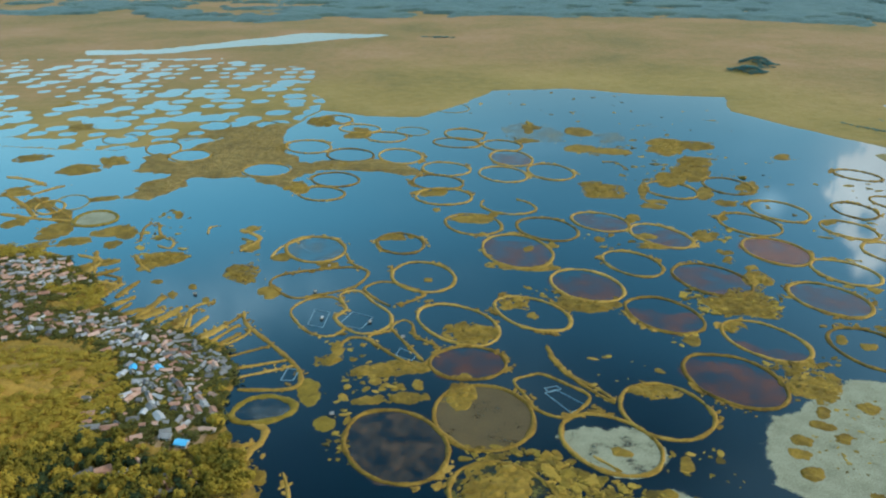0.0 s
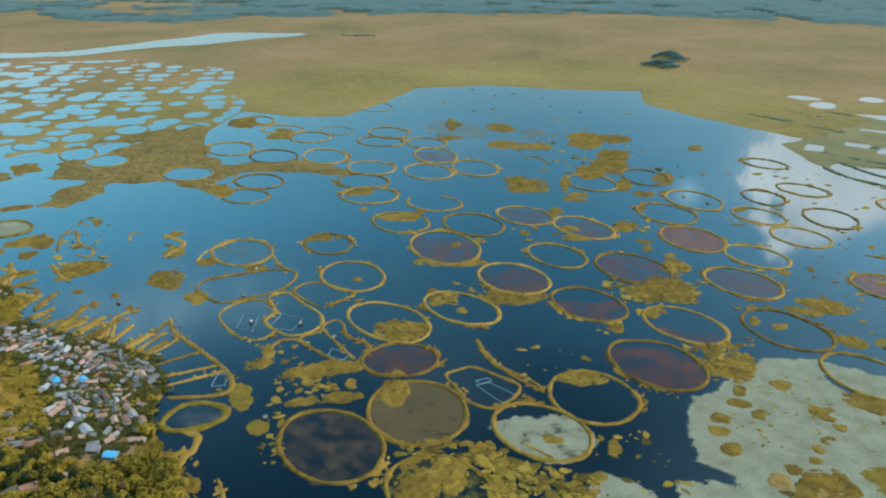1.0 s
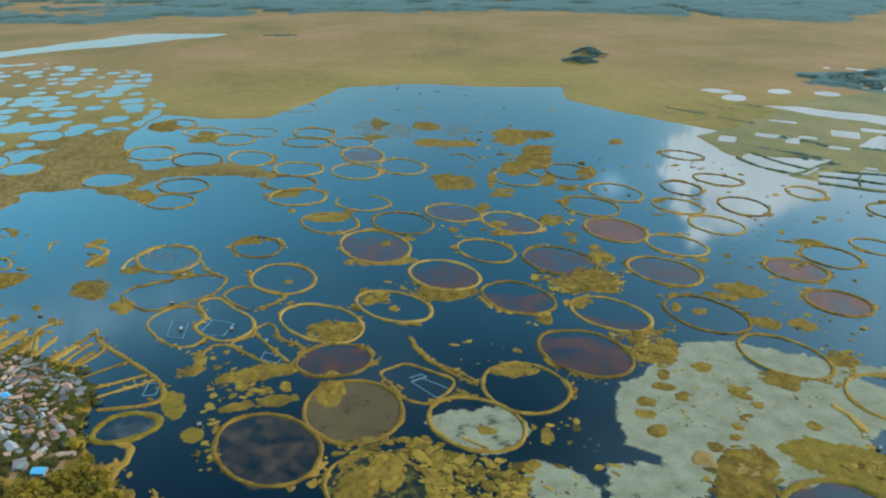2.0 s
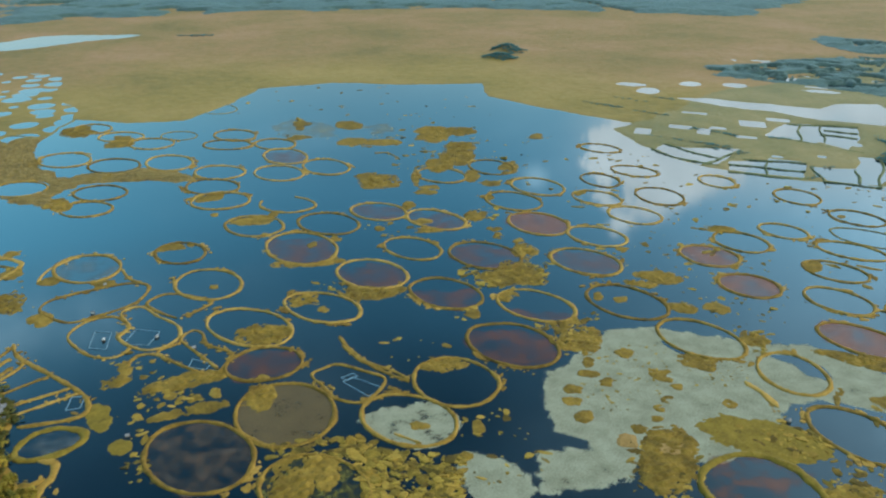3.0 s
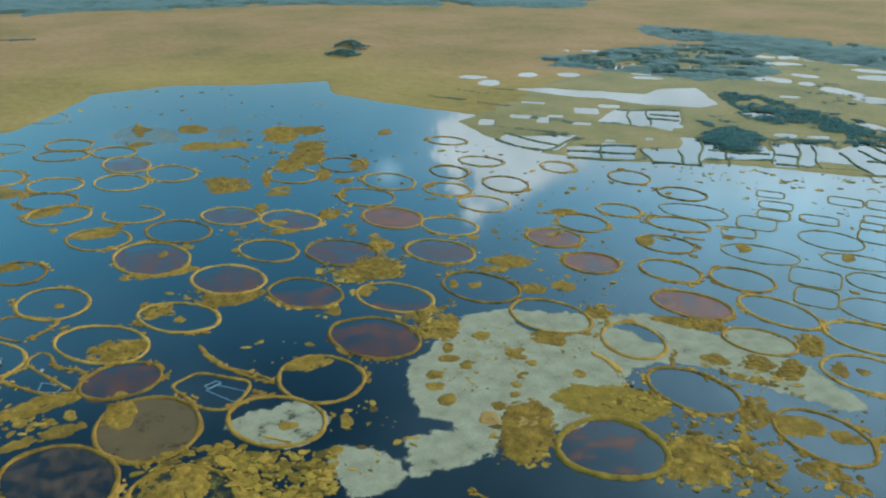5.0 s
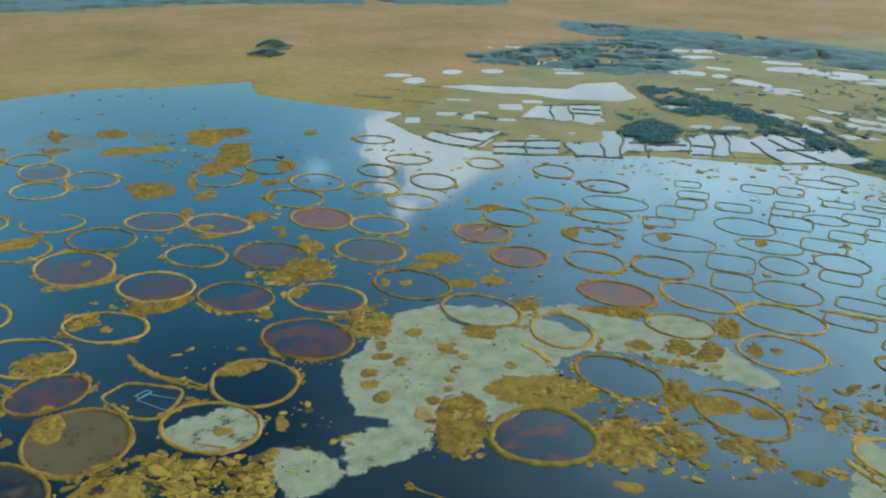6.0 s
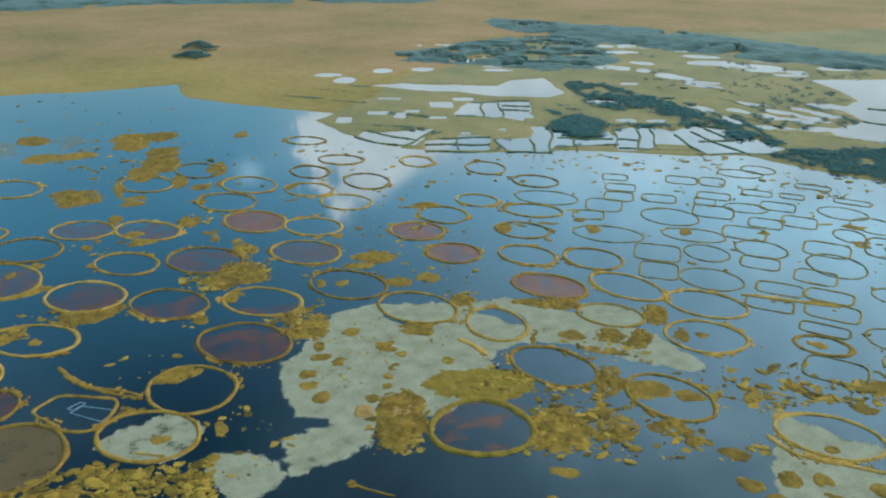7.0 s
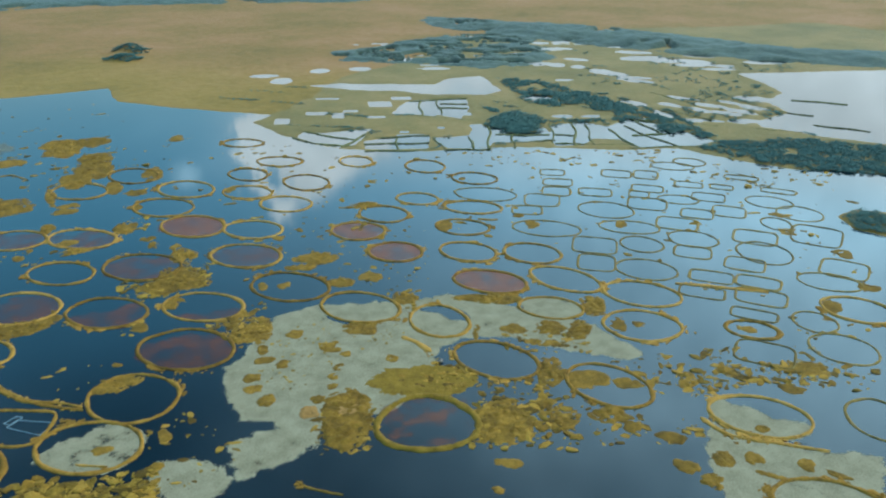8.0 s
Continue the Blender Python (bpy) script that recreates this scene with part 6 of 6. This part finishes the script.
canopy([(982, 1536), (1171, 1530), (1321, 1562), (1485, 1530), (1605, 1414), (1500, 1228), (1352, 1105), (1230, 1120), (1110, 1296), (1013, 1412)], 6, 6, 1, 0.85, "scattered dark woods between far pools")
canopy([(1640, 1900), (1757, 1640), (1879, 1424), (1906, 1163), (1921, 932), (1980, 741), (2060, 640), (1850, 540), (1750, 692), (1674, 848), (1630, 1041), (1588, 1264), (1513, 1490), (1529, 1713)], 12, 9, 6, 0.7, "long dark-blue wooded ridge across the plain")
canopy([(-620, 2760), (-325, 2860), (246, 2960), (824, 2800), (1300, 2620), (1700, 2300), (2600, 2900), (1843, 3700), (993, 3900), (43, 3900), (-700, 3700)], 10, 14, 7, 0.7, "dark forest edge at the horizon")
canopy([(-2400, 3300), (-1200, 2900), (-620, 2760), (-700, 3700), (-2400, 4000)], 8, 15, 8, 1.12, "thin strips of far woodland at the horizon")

grove = np.array(spots[290:])
stand("undergrowth", grove, 7.5, 77, LEAVES, "thick olive trees and shrubs among the village houses", "trees", 80, 0.13)
gardens = np.array([(x + rng.gauss(0, 5), y + rng.gauss(0, 5)) for x, y in house_spots * 5])
far_off = np.hypot(gardens[:, None, 0] - np.array(house_spots)[None, :, 0], gardens[:, None, 1] - np.array(house_spots)[None, :, 1]).min(1)
stand("garden_trees", gardens[far_off > 2.3], 7.0, 78, GARDEN_LEAVES, "small leafy trees and shrubs between village houses", "trees", 60, 0.15)
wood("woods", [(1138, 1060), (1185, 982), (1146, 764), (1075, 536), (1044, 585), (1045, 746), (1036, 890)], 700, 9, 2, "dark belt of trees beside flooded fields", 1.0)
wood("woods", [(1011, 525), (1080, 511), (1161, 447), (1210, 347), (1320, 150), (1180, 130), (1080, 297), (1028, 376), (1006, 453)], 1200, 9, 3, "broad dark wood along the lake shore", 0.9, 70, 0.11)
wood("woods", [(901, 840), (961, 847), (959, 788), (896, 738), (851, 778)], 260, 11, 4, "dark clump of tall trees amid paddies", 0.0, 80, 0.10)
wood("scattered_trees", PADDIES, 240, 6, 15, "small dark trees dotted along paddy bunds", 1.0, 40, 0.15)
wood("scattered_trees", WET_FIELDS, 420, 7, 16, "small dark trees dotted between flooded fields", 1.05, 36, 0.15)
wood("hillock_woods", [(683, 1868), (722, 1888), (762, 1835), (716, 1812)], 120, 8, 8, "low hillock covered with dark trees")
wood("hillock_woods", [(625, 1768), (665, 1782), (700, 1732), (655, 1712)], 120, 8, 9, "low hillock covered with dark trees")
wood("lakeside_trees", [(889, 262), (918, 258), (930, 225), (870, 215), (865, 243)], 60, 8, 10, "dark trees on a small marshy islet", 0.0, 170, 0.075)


for ends in BUNDS:
    bund(*ends)


# ---- hedges and bushes on the far marsh ----
def hedge(x0, y0, x1, y1, count, size, seed, label="thin line of dark bushes across the marsh"):
    dice = np.random.default_rng(seed)
    f = dice.random(count)
    xy = np.stack([x0 + (x1 - x0) * f + dice.normal(0, 2.0, count), y0 + (y1 - y0) * f + dice.normal(0, 2.0, count)], -1)
    stand("hedge", xy, size, seed, HAZY_LEAVES, label, "hedge", 20, 0.2)


hedge(642, 1276, 684, 1209, 26, 4, 30)
hedge(698, 1185, 730, 1134, 20, 4, 31)
hedge(777, 1276, 807, 1243, 14, 4, 32)
hedge(709, 1304, 751, 1234, 10, 4, 33)
hedge(909, 1003, 871, 902, 30, 5, 34)
hedge(1181, 790, 1136, 665, 60, 6, 35)
hedge(1169, 688, 1068, 542, 70, 6, 36)
hedge(1352, 700, 1268, 499, 60, 5, 37)
hedge(1357, 1023, 1310, 769, 60, 5, 38)
hedge(-69, 2369, 28, 2341, 20, 9, 39)
hedge(639, 1802, 745, 1807, 20, 7, 40)
hedge(714, 1067, 766, 980, 60, 4, 41)
hedge(629, 1035, 710, 935, 30, 4, 42)
hedge(801, 964, 869, 928, 30, 5, 43)
hedge(1255, 559, 1198, 447, 40, 5, 44)
hedge(961, 928, 940, 865, 20, 6, 45)
hedge(954, 778, 1022, 717, 40, 6, 46)
hedge(1121, 758, 1111, 638, 70, 6, 47)
hedge(1094, 929, 1192, 823, 40, 6, 48)
